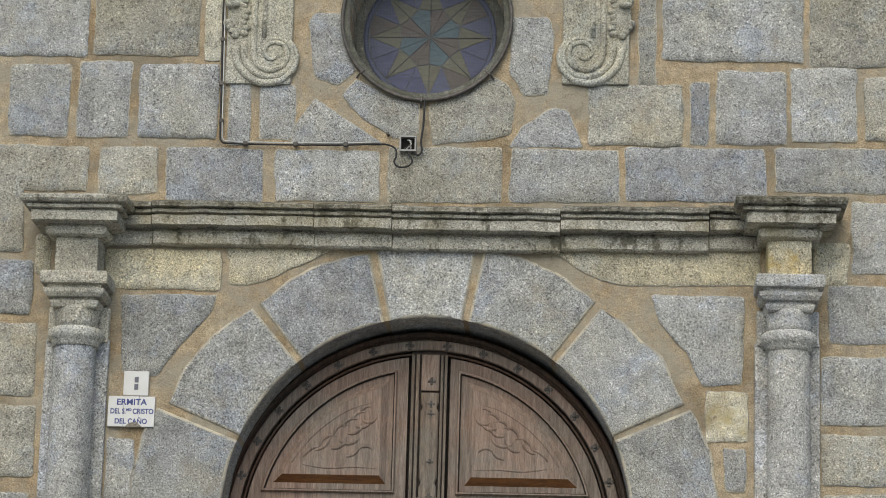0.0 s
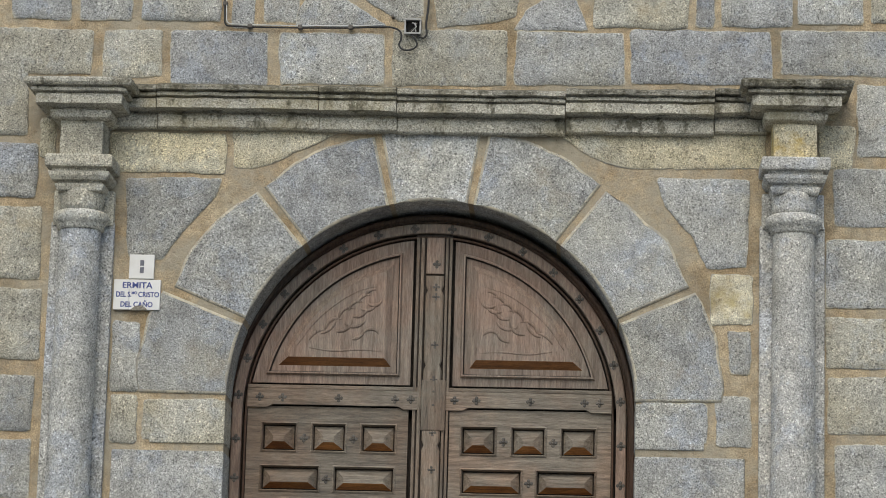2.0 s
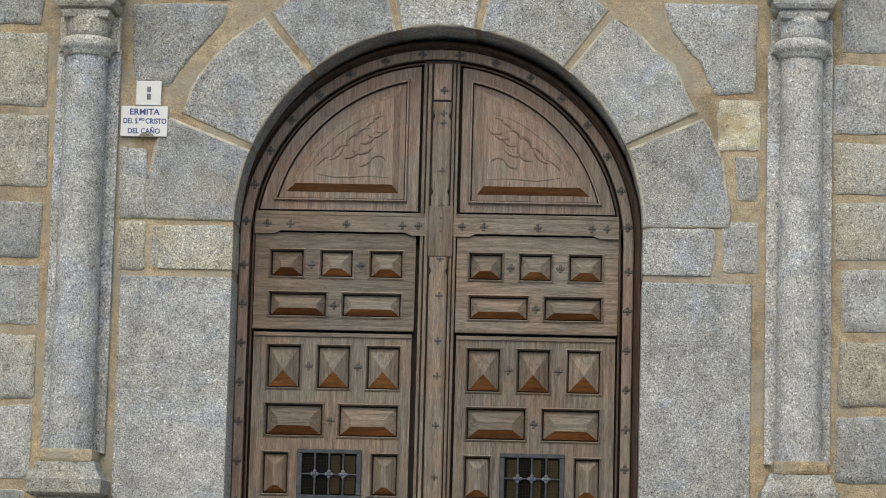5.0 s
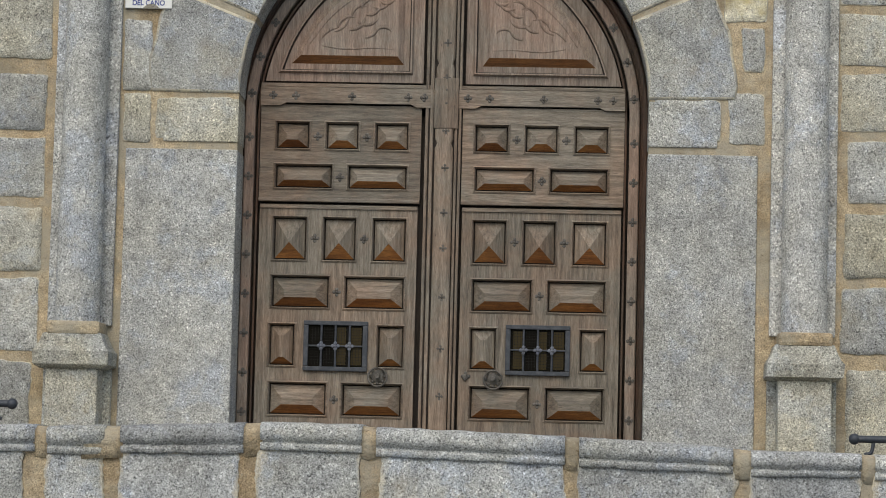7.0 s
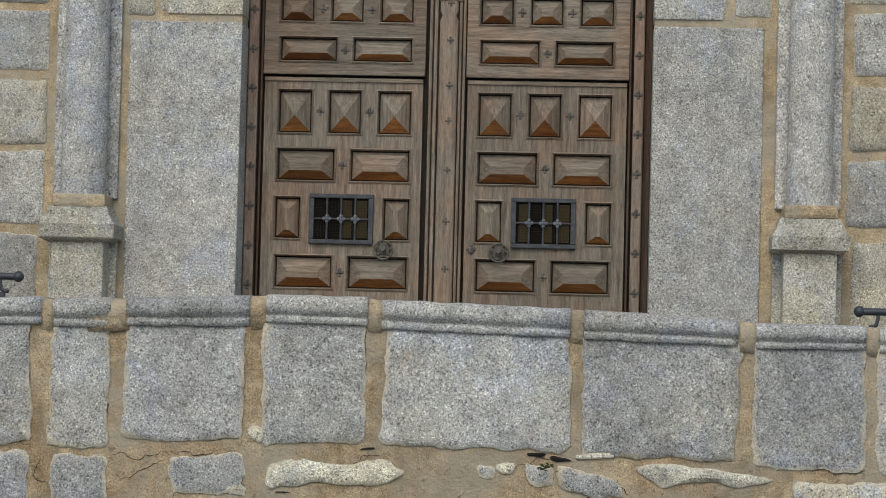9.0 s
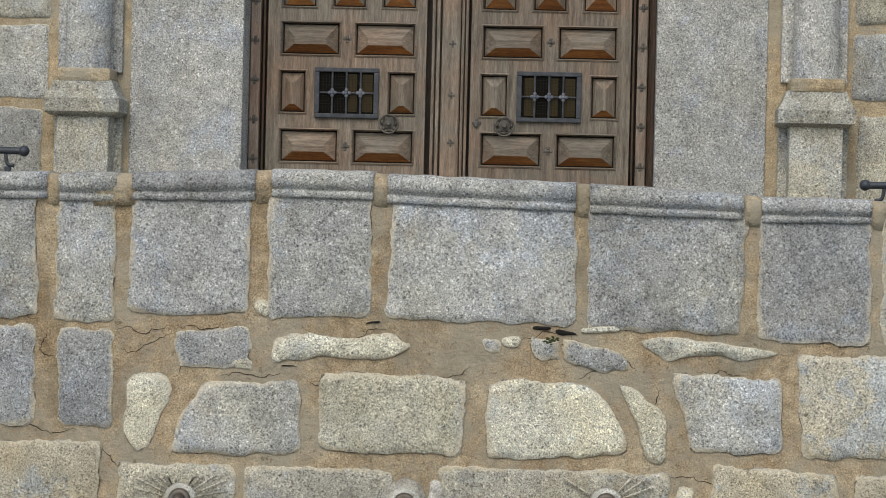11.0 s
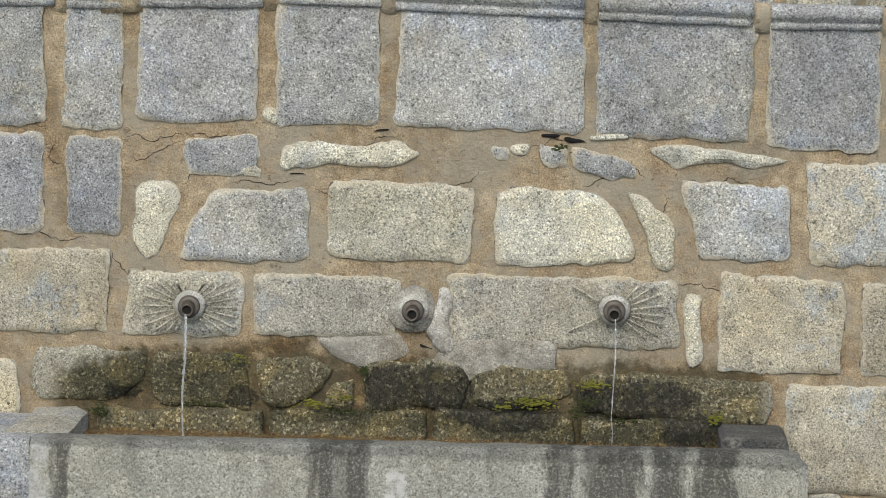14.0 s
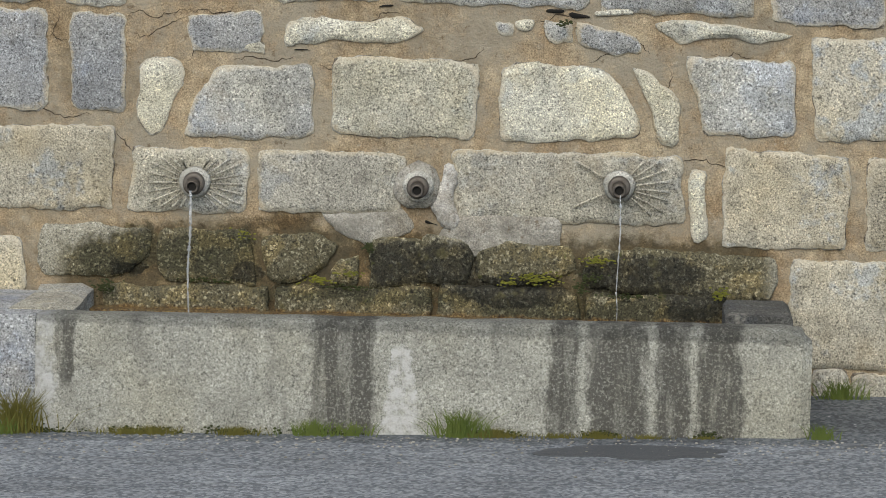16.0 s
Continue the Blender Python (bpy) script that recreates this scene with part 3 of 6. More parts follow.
bmesh.ops.triangle_fill(bm, use_beauty=True, use_dissolve=False, edges=edges)
skin = bmesh.ops.extrude_face_region(bm, geom=bm.faces[:])["geom"]
bmesh.ops.translate(bm, verts=[v for v in skin if isinstance(v, bmesh.types.BMVert)], vec=(0, 0.7, 0))
FACADE = tagged(part("wall_facade", bm, MORTAR, None), "chapel front of granite ashlar with broad ochre mortar joints", "wall", kind="structure")
STYLE["wall_facade"] = {"face": 0.0, "proud": 0.005, "rough": 0.009, "round": 0.016, "step": 0.015, "edge": 0.006, "lime": 0.62, "true": 0.007, "relief": 0.003, "rim": EDGE}

# unseen box added behind the front so that no light enters its openings
bm = box((-6.9, 0.75, 0.0), (6.9, 8.0, 9.0))
bmesh.ops.reverse_faces(bm, faces=bm.faces)
UNSEEN_BOX = tagged(part("wall_nave", bm, PAVING, None), "unseen closed box behind the front that keeps its openings dark", "wall", kind="structure")
tagged(part("floor", box((-5.5, -1.9, 0.0), (5.5, 0.69, 1.30)), PAVING, None), "stone-paved platform before the chapel door", "floor", kind="structure")

# retaining wall: its mortar bed, with a crown that bows up slightly in the middle
st = [(-6.5, 2.15), (-1.9, 2.20), (-1.2, 2.225), (-0.55, 2.25), (0.15, 2.24), (0.7, 2.22), (1.35, 2.19), (1.95, 2.175), (6.5, 2.14)]
FOUNTAIN = tagged(part("wall_fountain", loft([[(x, -2.2, -0.3), (x, -1.86, -0.3), (x, -1.86, z), (x, -2.2, z)] for x, z in st]), RUBBLE_MORTAR, None),
                  "granite retaining wall with wide brown mortar joints", "wall", kind="structure")
STYLE["wall_fountain"] = {"face": -2.2, "proud": 0.006, "rough": 0.016, "round": 0.030, "step": 0.013, "edge": 0.006, "lime": 0.95, "true": 0.014, "relief": 0.007, "rim": RUBBLE_EDGE}


def coping(x0, x1, t0, t1, b0, b1, material=None, back=0.0):
    """A moulded coping stone: fillet below, swelling roll above, rounded top."""
    y = -2.224 + back
    shape = [(-1.84, 0.0), (y, 0.0), (y - 0.003, 0.04), (y - 0.008, 0.10), (y - 0.010, 0.24), (y + 0.002, 0.28), (y + 0.002, 0.33), (y - 0.018, 0.39), (y - 0.026, 0.58), (y - 0.024, 0.84), (y - 0.006, 0.97), (y + 0.05, 1.02), (-1.84, 1.0)]
    if back:
        shape = [(-1.84, 0.0), (y + 0.004, 0.0), (y, 0.3), (y - 0.012, 0.5), (y - 0.010, 0.86), (y + 0.05, 1.0), (-1.84, 1.0)]
    loops = []
    k = max(2, int((x1 - x0) / 0.03))
    for i in range(k + 1):
        f = i / k
        x, b, h = x0 + (x1 - x0) * f, b0 + (b1 - b0) * f, (t1 - b1) * f + (t0 - b0) * (1 - f)
        end = 0.012 if i in (0, k) else 0.0
        loops.append([(x, yy + end + 0.006 * noise.noise(Vector((x * 14, q * 4, 0.5))) + 0.004 * noise.noise(Vector((x * 37, q * 7, 3.5))), b + h * q + 0.005 * noise.noise(Vector((x * 11, q * 3, 5.1)))) for yy, q in shape])
    if back:
        return smooth(part("mortar_joint", loft(loops), MORTAR, FOUNTAIN))
    return smooth(part("coping_stone", loft(loops), material or GREY, FOUNTAIN, "grey granite coping stone with a worn roll moulding"))


# ---- chapel door ----
DX = -0.018
FACE = 0.245
DOOR = thing("double_door", "weathered panelled oak double door under a round arch, closed", "door")


def leaf_sheet(x0, z0, x1, z1, holes):
    """The framing of a leaf: one sheet of rails and stiles with openings for the panels."""
    sheet = bmesh.new()
    found = []
    for a, b, c, d in [(x0, z0, x1, z1)] + holes:
        v = [sheet.verts.new((x, FACE, z)) for x, z in ((a, b), (c, b), (c, d), (a, d))]
        found += [sheet.edges.new((p, q)) for p, q in zip(v, v[1:] + v[:1])]
    bmesh.ops.triangle_fill(sheet, use_beauty=True, use_dissolve=False, edges=found)
    grown = bmesh.ops.extrude_face_region(sheet, geom=sheet.faces[:])["geom"]
    bmesh.ops.translate(sheet, verts=[v for v in grown if isinstance(v, bmesh.types.BMVert)], vec=(0, 0.045, 0))
    return sheet


def moulded_panel(x0, z0, x1, z1, point, parent):
    """A panel sunk in its opening behind a small moulding: a pyramid where point is set, else a hipped field. The sheltered underside keeps its varnish."""
    y = FACE
    L = [(x0 - 0.004, z0 - 0.004, x1 + 0.004, z1 + 0.004, y - 0.003), (x0 + 0.003, z0 + 0.003, x1 - 0.003, z1 - 0.003, y - 0.008), (x0 + 0.008, z0 + 0.008, x1 - 0.008, z1 - 0.008, y + 0.004),
         (x0 + 0.010, z0 + 0.010, x1 - 0.010, z1 - 0.010, y + 0.030)]
    m = 0.016
    a, b, c, d = x0 + m, z0 + m, x1 - m, z1 - m
    L.append((a, b, c, d, y + 0.024))
    w, h = (c - a) / 2, (d - b) / 2
    t = min(w, h)
    sx, sz = (w * 0.97, h * 0.985) if point else (t * 0.78, t * 0.78)
    L.append((a + sx, b + (sz * 0.78 if point else t * 0.58), c - sx, d - (sz * 1.20 if point else t * 0.9), y - 0.026 if point else y - 0.014))
    verts = []
    for p, q, r, s, yy in L:
        verts += [(p, yy, q), (r, yy, q), (r, yy, s), (p, yy, s)]
    faces, slots = [], []
    for k in range(len(L) - 1):
        for i in range(4):
            j = (i + 1) % 4
            faces.append((4 * k + i, 4 * k + j, 4 * k + 4 + j, 4 * k + 4 + i))
            # slot 2 paints the sunk ring round the field as shade
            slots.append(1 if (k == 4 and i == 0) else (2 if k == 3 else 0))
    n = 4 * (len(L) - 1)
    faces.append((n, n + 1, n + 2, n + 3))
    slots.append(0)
    return mesh_object("raised_panel", verts, faces, WOOD_ACROSS, parent, [WOOD_ACROSS if x1 - x0 > z1 - z0 else WOOD_UP, WOOD_SHELTERED, WOOD_GAP_SHADE], slots)


def rosette(x, z, r, parent, y=FACE, material=None):
    """A four-leaved wrought iron nail head."""
    bm = bmesh.new()
    for k in range(4):
        a = math.pi / 2 * k
        ball((x + 0.55 * r * math.cos(a), y, z + 0.55 * r * math.sin(a)), r * 0.42, bm, (1, 0.45, 1), 1)
    ball((x, y - 0.004, z), r * 0.34, bm, (1, 0.8, 1), 1)
    return part("iron_stud", bm, material or IRON, parent)


# planks behind everything, near-black so the gaps carry painted shade
part("backing", box((DX - 1.005, FACE + 0.05, 1.30), (DX + 1.005, FACE + 0.09, 4.0)), WOOD_GAP_SHADE, DOOR)
part("backing", loft([[(DX + 1.005 * math.cos(a), y, 3.93 + 1.005 * math.sin(a)) for a in (math.pi * i / 40 for i in range(41))] for y in (FACE + 0.05, FACE + 0.09)]), WOOD_GAP_SHADE, DOOR)


def arch_band(r0, r1, y0, y1, name, material, zc=3.93, foot=1.30, parent=DOOR, bevel=0.006):
    """A moulded band that climbs one post, goes round the arch and comes down the other."""
    path = [(-1, 0, foot), (-1, 0, (foot + zc) / 2)] + [(-math.cos(a), math.sin(a), zc) for a in (math.pi * i / 48 for i in range(49))] + [(1, 0, (foot + zc) / 2), (1, 0, foot)]
    sec = [(r0, y1), (r0, y0 + bevel), (r0 + bevel, y0), (r1 - bevel, y0), (r1, y0 + bevel), (r1, y1)]
    return part(name, loft([[(DX + c * r, y, z + s * r) for r, y in sec] for c, s, z in path]), material, parent)


# outer moulding and thin beads wear the oak with painted shade
arch_band(1.018, 1.050, FACE - 0.020, FACE + 0.09, "outer_frame", WOOD_FRAME_SHADE, bevel=0.010)
arch_band(1.008, 1.020, FACE - 0.004, FACE + 0.09, "frame_bead", WOOD_FRAME_SHADE, bevel=0.004)
arch_band(0.953, 1.004, FACE - 0.026, FACE + 0.06, "frame_band", WOOD_RED, bevel=0.005)
arch_band(0.930, 0.941, FACE - 0.004, FACE + 0.06, "frame_bead", WOOD_FRAME_SHADE, bevel=0.003)
for k in range(16):
    a = math.pi * (k + 0.5) / 16
    rosette(DX + 0.978 * math.cos(a), 3.93 + 0.978 * math.sin(a), 0.026, DOOR, FACE - 0.026)
for side in (-1, 1):
    for k in range(10):
        rosette(DX + side * 0.978, 3.80 - 0.200 * k, 0.025, DOOR, FACE - 0.026)

# middle post, coloured near-black as the shade in its grooves, and transom
part("middle_post", box((DX - 0.086, FACE - 0.002, 1.30), (DX + 0.102, FACE + 0.04, 4.88), 0.004), WOOD_GAP_SHADE, DOOR)
part("post_bead", box((DX - 0.084, FACE - 0.014, 1.30), (DX - 0.068, FACE + 0.01, 4.86), 0.005), WOOD_UP, DOOR)
part("post_bead", box((DX - 0.060, FACE - 0.020, 1.30), (DX - 0.042, FACE + 0.01, 4.86), 0.005), WOOD_UP, DOOR)
part("post_bead", box((DX + 0.066, FACE - 0.020, 1.30), (DX + 0.080, FACE + 0.01, 4.86), 0.005), WOOD_UP, DOOR)
part("post_bead", box((DX + 0.086, FACE - 0.014, 1.30), (DX + 0.100, FACE + 0.01, 4.86), 0.005), WOOD_UP, DOOR)
for z0, z1 in ((1.30, 3.86), (4.12, 4.66)):
    # strap with waisted shoulders at each end
    w = [(z0, 0.046), (z0 + 0.05, 0.046), (z0 + 0.075, 0.036), (z0 + 0.10, 0.046), (z1 - 0.10, 0.046), (z1 - 0.075, 0.036), (z1 - 0.05, 0.046), (z1, 0.046)]
    part("post_fillet", loft([[(DX + 0.014 - h, FACE + 0.01, z), (DX + 0.014 - h, FACE - 0.020, z), (DX + 0.014 - h + 0.006, FACE - 0.026, z), (DX + 0.014 + h - 0.006, FACE - 0.026, z), (DX + 0.014 + h, FACE - 0.020, z), (DX + 0.014 + h, FACE + 0.01, z)] for z, h in w]), WOOD_UP, DOOR)
part("post_fillet", box((DX - 0.032, FACE - 0.024, 4.67), (DX + 0.060, FACE + 0.01, 4.86), 0.006), WOOD_RED, DOOR)
part("post_fillet", box((DX - 0.040, FACE - 0.030, 3.86), (DX + 0.084, FACE + 0.01, 4.12), 0.006), WOOD_UP, DOOR)
for side, x0, x1 in ((-1, -0.928, -0.03), (1, 0.07, 0.928)):
    bm = loft([[(DX + x0, y, 3.967), (DX + x0 + 0.10, y, 3.967), (DX + x0 + 0.13, y, 3.982), (DX + x1 - 0.13, y, 3.982), (DX + x1 - 0.10, y, 3.967), (DX + x1, y, 3.967), (DX + x1, y, 4.062), (DX + x0, y, 4.062)] for y in (FACE + 0.02, FACE - 0.018)])
    part("transom", bm, WOOD_ACROSS, DOOR)
    part("transom_ledge", box((DX + x0, FACE - 0.010, 4.064), (DX + x1, FACE + 0.02, 4.084), 0.004), WOOD_ACROSS, DOOR)
    for f in (0.07, 0.20, 0.52, 0.84, 0.93):
        rosette(DX + (x0 + (x1 - x0) * f), 4.018, 0.024, DOOR, FACE - 0.018)
for z in (4.72, 4.60, 4.55, 4.30, 4.12, 4.06, 3.99, 3.85, 3.66, 3.43, 3.25, 3.00, 2.74, 2.50):
    rosette(DX + 0.022, z, 0.023, DOOR, FACE - 0.024)


def quarter(side, r, x_in, z_in, y, n=18):
    """The outline of a quarter of the lunette."""
    a0, a1 = math.asin((z_in - 3.93) / r), math.acos(x_in / r)
    pts = [(x_in, z_in)] + [(r * math.cos(a0 + (a1 - a0) * i / n), 3.93 + r * math.sin(a0 + (a1 - a0) * i / n)) for i in range(n + 1)]
    return [(DX + side * x, y, z) for x, z in pts]


# shallow acanthus: a rising stem and curling leaves (x, z, heading, length, curl)
FROND = ((-0.64, 4.315, 62, 0.10, -70), (-0.58, 4.35, 20, 0.13, 80), (-0.56, 4.37, 75, 0.12, -110), (-0.50, 4.36, 5, 0.12, 95), (-0.49, 4.43, 80, 0.11, -120), (-0.46, 4.40, -25, 0.13, 100), (-0.44, 4.47, 78, 0.10, -120),
         (-0.42, 4.44, -5, 0.11, 110), (-0.395, 4.51, 75, 0.09, -110), (-0.38, 4.48, -20, 0.10, 105), (-0.36, 4.545, 70, 0.075, -100), (-0.345, 4.51, -30, 0.09, 110), (-0.36, 4.36, 40, 0.09, -120), (-0.42, 4.32, 15, 0.10, 70))


def carve(panel_leaf, pts, r):
    smooth(part("carved_scroll", tube(curve_through(pts, 4), lambda t: 0.0015 + r * math.sin(math.pi * min(1, 0.12 + 0.88 * t)), 7, flat=0.55), WOOD_RED, panel_leaf))


for side in (-1, 1):
    lunette = tagged(part("lunette_leaf", loft([quarter(side, 0.922, 0.100 if side < 0 else 0.116, 4.094, y) for y in (FACE + 0.02, FACE)]), WOOD_RED, DOOR), "weathered oak quarter-round upper leaf")
    rings = [quarter(side, r, x, z, y) for r, x, z, y in ((0.866, 0.154, 4.136, FACE - 0.002), (0.859, 0.161, 4.143, FACE - 0.020), (0.852, 0.168, 4.150, FACE - 0.020), (0.842, 0.178, 4.160, FACE + 0.012), (0.832, 0.188, 4.170, FACE + 0.012), (0.785, 0.234, 4.226, FACE - 0.030))]
    n = len(rings[0])
    verts = [p for ring in rings for p in ring]
    faces, slots = [], []
    for k in range(len(rings) - 1):
        for i in range(n):
            j = (i + 1) % n
            f = (k * n + i, k * n + j, (k + 1) * n + j, (k + 1) * n + i)
            faces.append(f if side > 0 else f[::-1])
            # slot 2: the groove rings, darkened by colour in place of shade
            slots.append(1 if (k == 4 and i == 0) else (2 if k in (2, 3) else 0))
    f = tuple(range((len(rings) - 1) * n, len(rings) * n))
    faces.append(f if side > 0 else f[::-1])
    slots.append(0)
    # slot 1, the underside, uses the oak dimmed for shade under the arch
    panel = mesh_object("lunette_panel", verts, faces, WOOD_RED, lunette, [WOOD_RED, WOOD_LUNETTE_SHADE, WOOD_GAP_SHADE], slots)
    mirror = (lambda x: x if side < 0 else 2 * DX - x)
    carve(lunette, [(mirror(x), FACE - 0.030, z) for x, z in ((-0.70, 4.285), (-0.62, 4.40), (-0.52, 4.495), (-0.40, 4.57), (-0.285, 4.605))], 0.004)
    carve(lunette, [(mirror(x), FACE - 0.030, z) for x, z in ((-0.64, 4.275), (-0.52, 4.26), (-0.38, 4.268), (-0.27, 4.262))], 0.004)
    for x, z, heading, length, curl in FROND:
        pts, a = [], radians(heading)
        for i in range(6):
            pts.append((mirror(x), FACE - 0.030, z))
            x, z, a = x + length / 5 * math.cos(a), z + length / 5 * math.sin(a), a + radians(curl) / 5
        carve(lunette, pts, 0.0085)

WIDE = ((0.166, 0.479), (0.548, 0.852))
THREE = ((0.163, 0.344), (0.418, 0.596), (0.670, 0.852))
for side in (-1, 1):
    sh = (lambda v: DX + side * (v if side < 0 else v + 0.002))
    rows = [(THREE, 3.742, 3.890, False), (WIDE, 3.540, 3.672, False), (THREE, 3.172, 3.402, True), (WIDE, 2.930, 3.102, False), (((0.161, 0.306), (0.716, 0.858)), 2.634, 2.856, False), (WIDE, 2.385, 2.560, False)]
    cells_ = [[(min(sh(a), sh(b)), z0, max(sh(a), sh(b)), z1, point) for cols, z0, z1, point in group for a, b in cols] for group in (rows[:2], rows[2:])]
    upper = tagged(part("upper_leaf", leaf_sheet(min(sh(0.104), sh(0.926)), 3.478, max(sh(0.104), sh(0.926)), 3.974, [c[:4] for c in cells_[0]]), WOOD_ACROSS, DOOR), "weathered oak fixed leaf with five raised panels")
    part("leaf_ledge", box((min(sh(0.104), sh(0.926)), FACE - 0.022, 3.474), (max(sh(0.104), sh(0.926)), FACE + 0.01, 3.494), 0.005), WOOD_ACROSS, upper)
    wicket = tagged(part("wicket_leaf", leaf_sheet(min(sh(0.112), sh(0.918)), 1.31, max(sh(0.112), sh(0.918)), 3.462, [c[:4] for c in cells_[1]]), WOOD_UP, DOOR), "weathered oak wicket leaf with raised panels and a grille")
    part("wicket_ledge", box((min(sh(0.112), sh(0.918)), FACE - 0.010, 3.440), (max(sh(0.112), sh(0.918)), FACE + 0.01, 3.460), 0.004), WOOD_ACROSS, wicket)
    for leaf_part, group in zip((upper, wicket), cells_):
        for a, b, c, d, point in group:
            moulded_panel(a, b, c, d, point, leaf_part)
    for leaf_part, xs_, z in ((upper, (0.381, 0.633), 3.812), (upper, (0.513,), 3.604), (wicket, (0.381, 0.633), 3.290), (wicket, (0.513,), 3.018), (wicket, (0.513,), 2.472)):
        for x in xs_:
            rosette(sh(x), z, 0.025, leaf_part)
    # grille window
    gx0, gx1, gz0, gz1 = min(sh(0.348), sh(0.674)), max(sh(0.348), sh(0.674)), 2.616, 2.870
    # the sheet behind the bars is painted as the unlit interior
    grille = tagged(part("grille_window", box((gx0 + 0.02, FACE - 0.002, gz0 + 0.02), (gx1 - 0.02, FACE + 0.004, gz1 - 0.02)), INTERIOR_SHADE, wicket), "small grated window with amber glass in a blue-grey frame")
    for a, b in (((gx0, gz0), (gx1, gz0 + 0.022)), ((gx0, gz1 - 0.022), (gx1, gz1)), ((gx0, gz0 + 0.023), (gx0 + 0.025, gz1 - 0.023)), ((gx1 - 0.025, gz0 + 0.023), (gx1, gz1 - 0.023))):
        part("window_frame", box((a[0], FACE - 0.022, a[1]), (b[0], FACE + 0.004, b[1]), 0.004), PAINTED_IRON, wicket)
    for f0, f1 in ((0.52, 0.66), (0.74, 0.90)) if side < 0 else ((0.12, 0.26), (0.50, 0.64), (0.74, 0.90)):
        part("amber_pane", box((gx0 + (gx1 - gx0) * f0, FACE - 0.005, gz0 + 0.032), (gx0 + (gx1 - gx0) * f1, FACE - 0.003, gz1 - 0.032)), AMBER, wicket)
    for k in range(3):
        x = gx0 + (gx1 - gx0) * (0.28 + 0.22 * k)
        part("bar", tube([(x, FACE - 0.018, gz0 + 0.02), (x, FACE - 0.018, gz1 - 0.02)], 0.0055), PAINTED_IRON, wicket)
        rosette(x, (gz0 + gz1) / 2, 0.025, wicket, FACE - 0.024, PALE_IRON)
    part("bar", tube([(gx0 + 0.02, FACE - 0.016, (gz0 + gz1) / 2), (gx1 - 0.02, FACE - 0.016, (gz0 + gz1) / 2)], 0.0045), PAINTED_IRON, wicket)
    bm = bmesh.new()
    for i in range(1, 18):
        x = gx0 + 0.03 + (gx1 - gx0 - 0.06) * i / 18
        box((x - 0.0007, FACE - 0.0095, gz0 + 0.03), (x + 0.0007, FACE - 0.008, gz1 - 0.03), 0, bm)
    for i in range(1, 14):
        z = gz0 + 0.03 + (gz1 - gz0 - 0.06) * i / 14
        box((gx0 + 0.03, FACE - 0.0095, z - 0.0007), (gx1 - 0.03, FACE - 0.008, z + 0.0007), 0, bm)
    part("wire_mesh", bm, DARK, wicket)
    # ring knocker on a pierced rosette
    kx, kz = (-0.310, 2.596) if side < 0 else (0.274, 2.595)
    bm = loft([[(kx + r * math.cos(a), y, kz + r * math.sin(a)) for a in (2 * math.pi * i / 24 for i in range(24))] for r, y in ((0.030, FACE), (0.030, FACE - 0.012), (0.012, FACE - 0.018), (0.010, FACE - 0.035))])
    for k in range(8):
        a = math.pi / 4 * k
        ball((kx + 0.036 * math.cos(a), FACE - 0.008, kz + 0.036 * math.sin(a)), 0.010, bm, (1, 0.6, 1), 1)
    knocker = part("knocker_rose", bm, IRON, wicket, "black wrought iron door pull rose")
    smooth(part("knocker_ring", tube([(kx + 0.047 * math.sin(a), FACE - 0.032, kz - 0.006 + 0.047 * math.cos(a)) for a in (2 * math.pi * i / 28 for i in range(29))], 0.0052), IRON, wicket))
rosette(0.134, 2.606, 0.026, DOOR, FACE - 0.005)
part("keyhole_plate", ball((0.132, FACE - 0.006, 2.60), 0.016, None, (1, 0.5, 1.3), 1), IRON, DOOR)

# ---- arch ring, springers and jambs ----
def voussoir(a0, a1, r1a, r1b, material, depth=0.34):
    """A wedge stone of the arch whose soffit runs back to the door."""
    n = 10
    a0, a1 = radians(a0), radians(a1)
    inn, out = [], []
    for i in range(n + 1):
        a = a0 + (a1 - a0) * i / n
        j = 0.006 * noise.noise(Vector((a * 11, 2.0, 0.3)))
        inn.append((a, ARCH_R - 0.004 + 0.5 * j))
        out.append((a, r1a + (r1b - r1a) * i / n + 0.032 * math.sin(math.pi * i / n) + 0.022 * noise.noise(Vector((a * 9, 7.0, 1.0)))))
    ring = [(r * math.cos(a), ARCH_Z + r * math.sin(a)) for a, r in inn] + [(r * math.cos(a), ARCH_Z + r * math.sin(a)) for a, r in out[::-1]]
    ring = [Vector(p) for p in ring]
    if sum(a.x * b.y - b.x * a.y for a, b in zip(ring, ring[1:] + ring[:1])) < 0:
        ring = ring[::-1]
    y = -0.012 * random.uniform(0.7, 1.3)
    rings = [(ring, depth), (ring, y + 0.010), (inset(ring, 0.006), y + 0.003), (inset(ring, 0.014), y)]
    m = len(ring)
    verts = [(p.x, yy, p.y) for r, yy in rings for p in r]
    faces = [(k * m + i, k * m + (i + 1) % m, (k + 1) * m + (i + 1) % m, (k + 1) * m + i) for k in range(3) for i in range(m)]
    slots = [0] * m + [1] * (2 * m) + [0]
    faces.append(tuple(range(3 * m, 4 * m)))
    return mesh_object("voussoir", verts, faces, material, FACADE, [material, EDGE], slots)


for a0, a1, ra, rb, m in ((0.8, 23.6, 1.45, 1.43, GREY), (25.0, 51.6, 1.42, 1.385, GREY), (53.2, 79.2, 1.385, 1.40, GREY), (80.8, 101.8, 1.40, 1.395, GREY), (103.3, 129.0, 1.39, 1.385, BLUE), (130.6, 157.0, 1.39, 1.43, GREY), (158.6, 179.4, 1.47, 1.47, GREY)):
    voussoir(a0, a1, ra, rb, m)


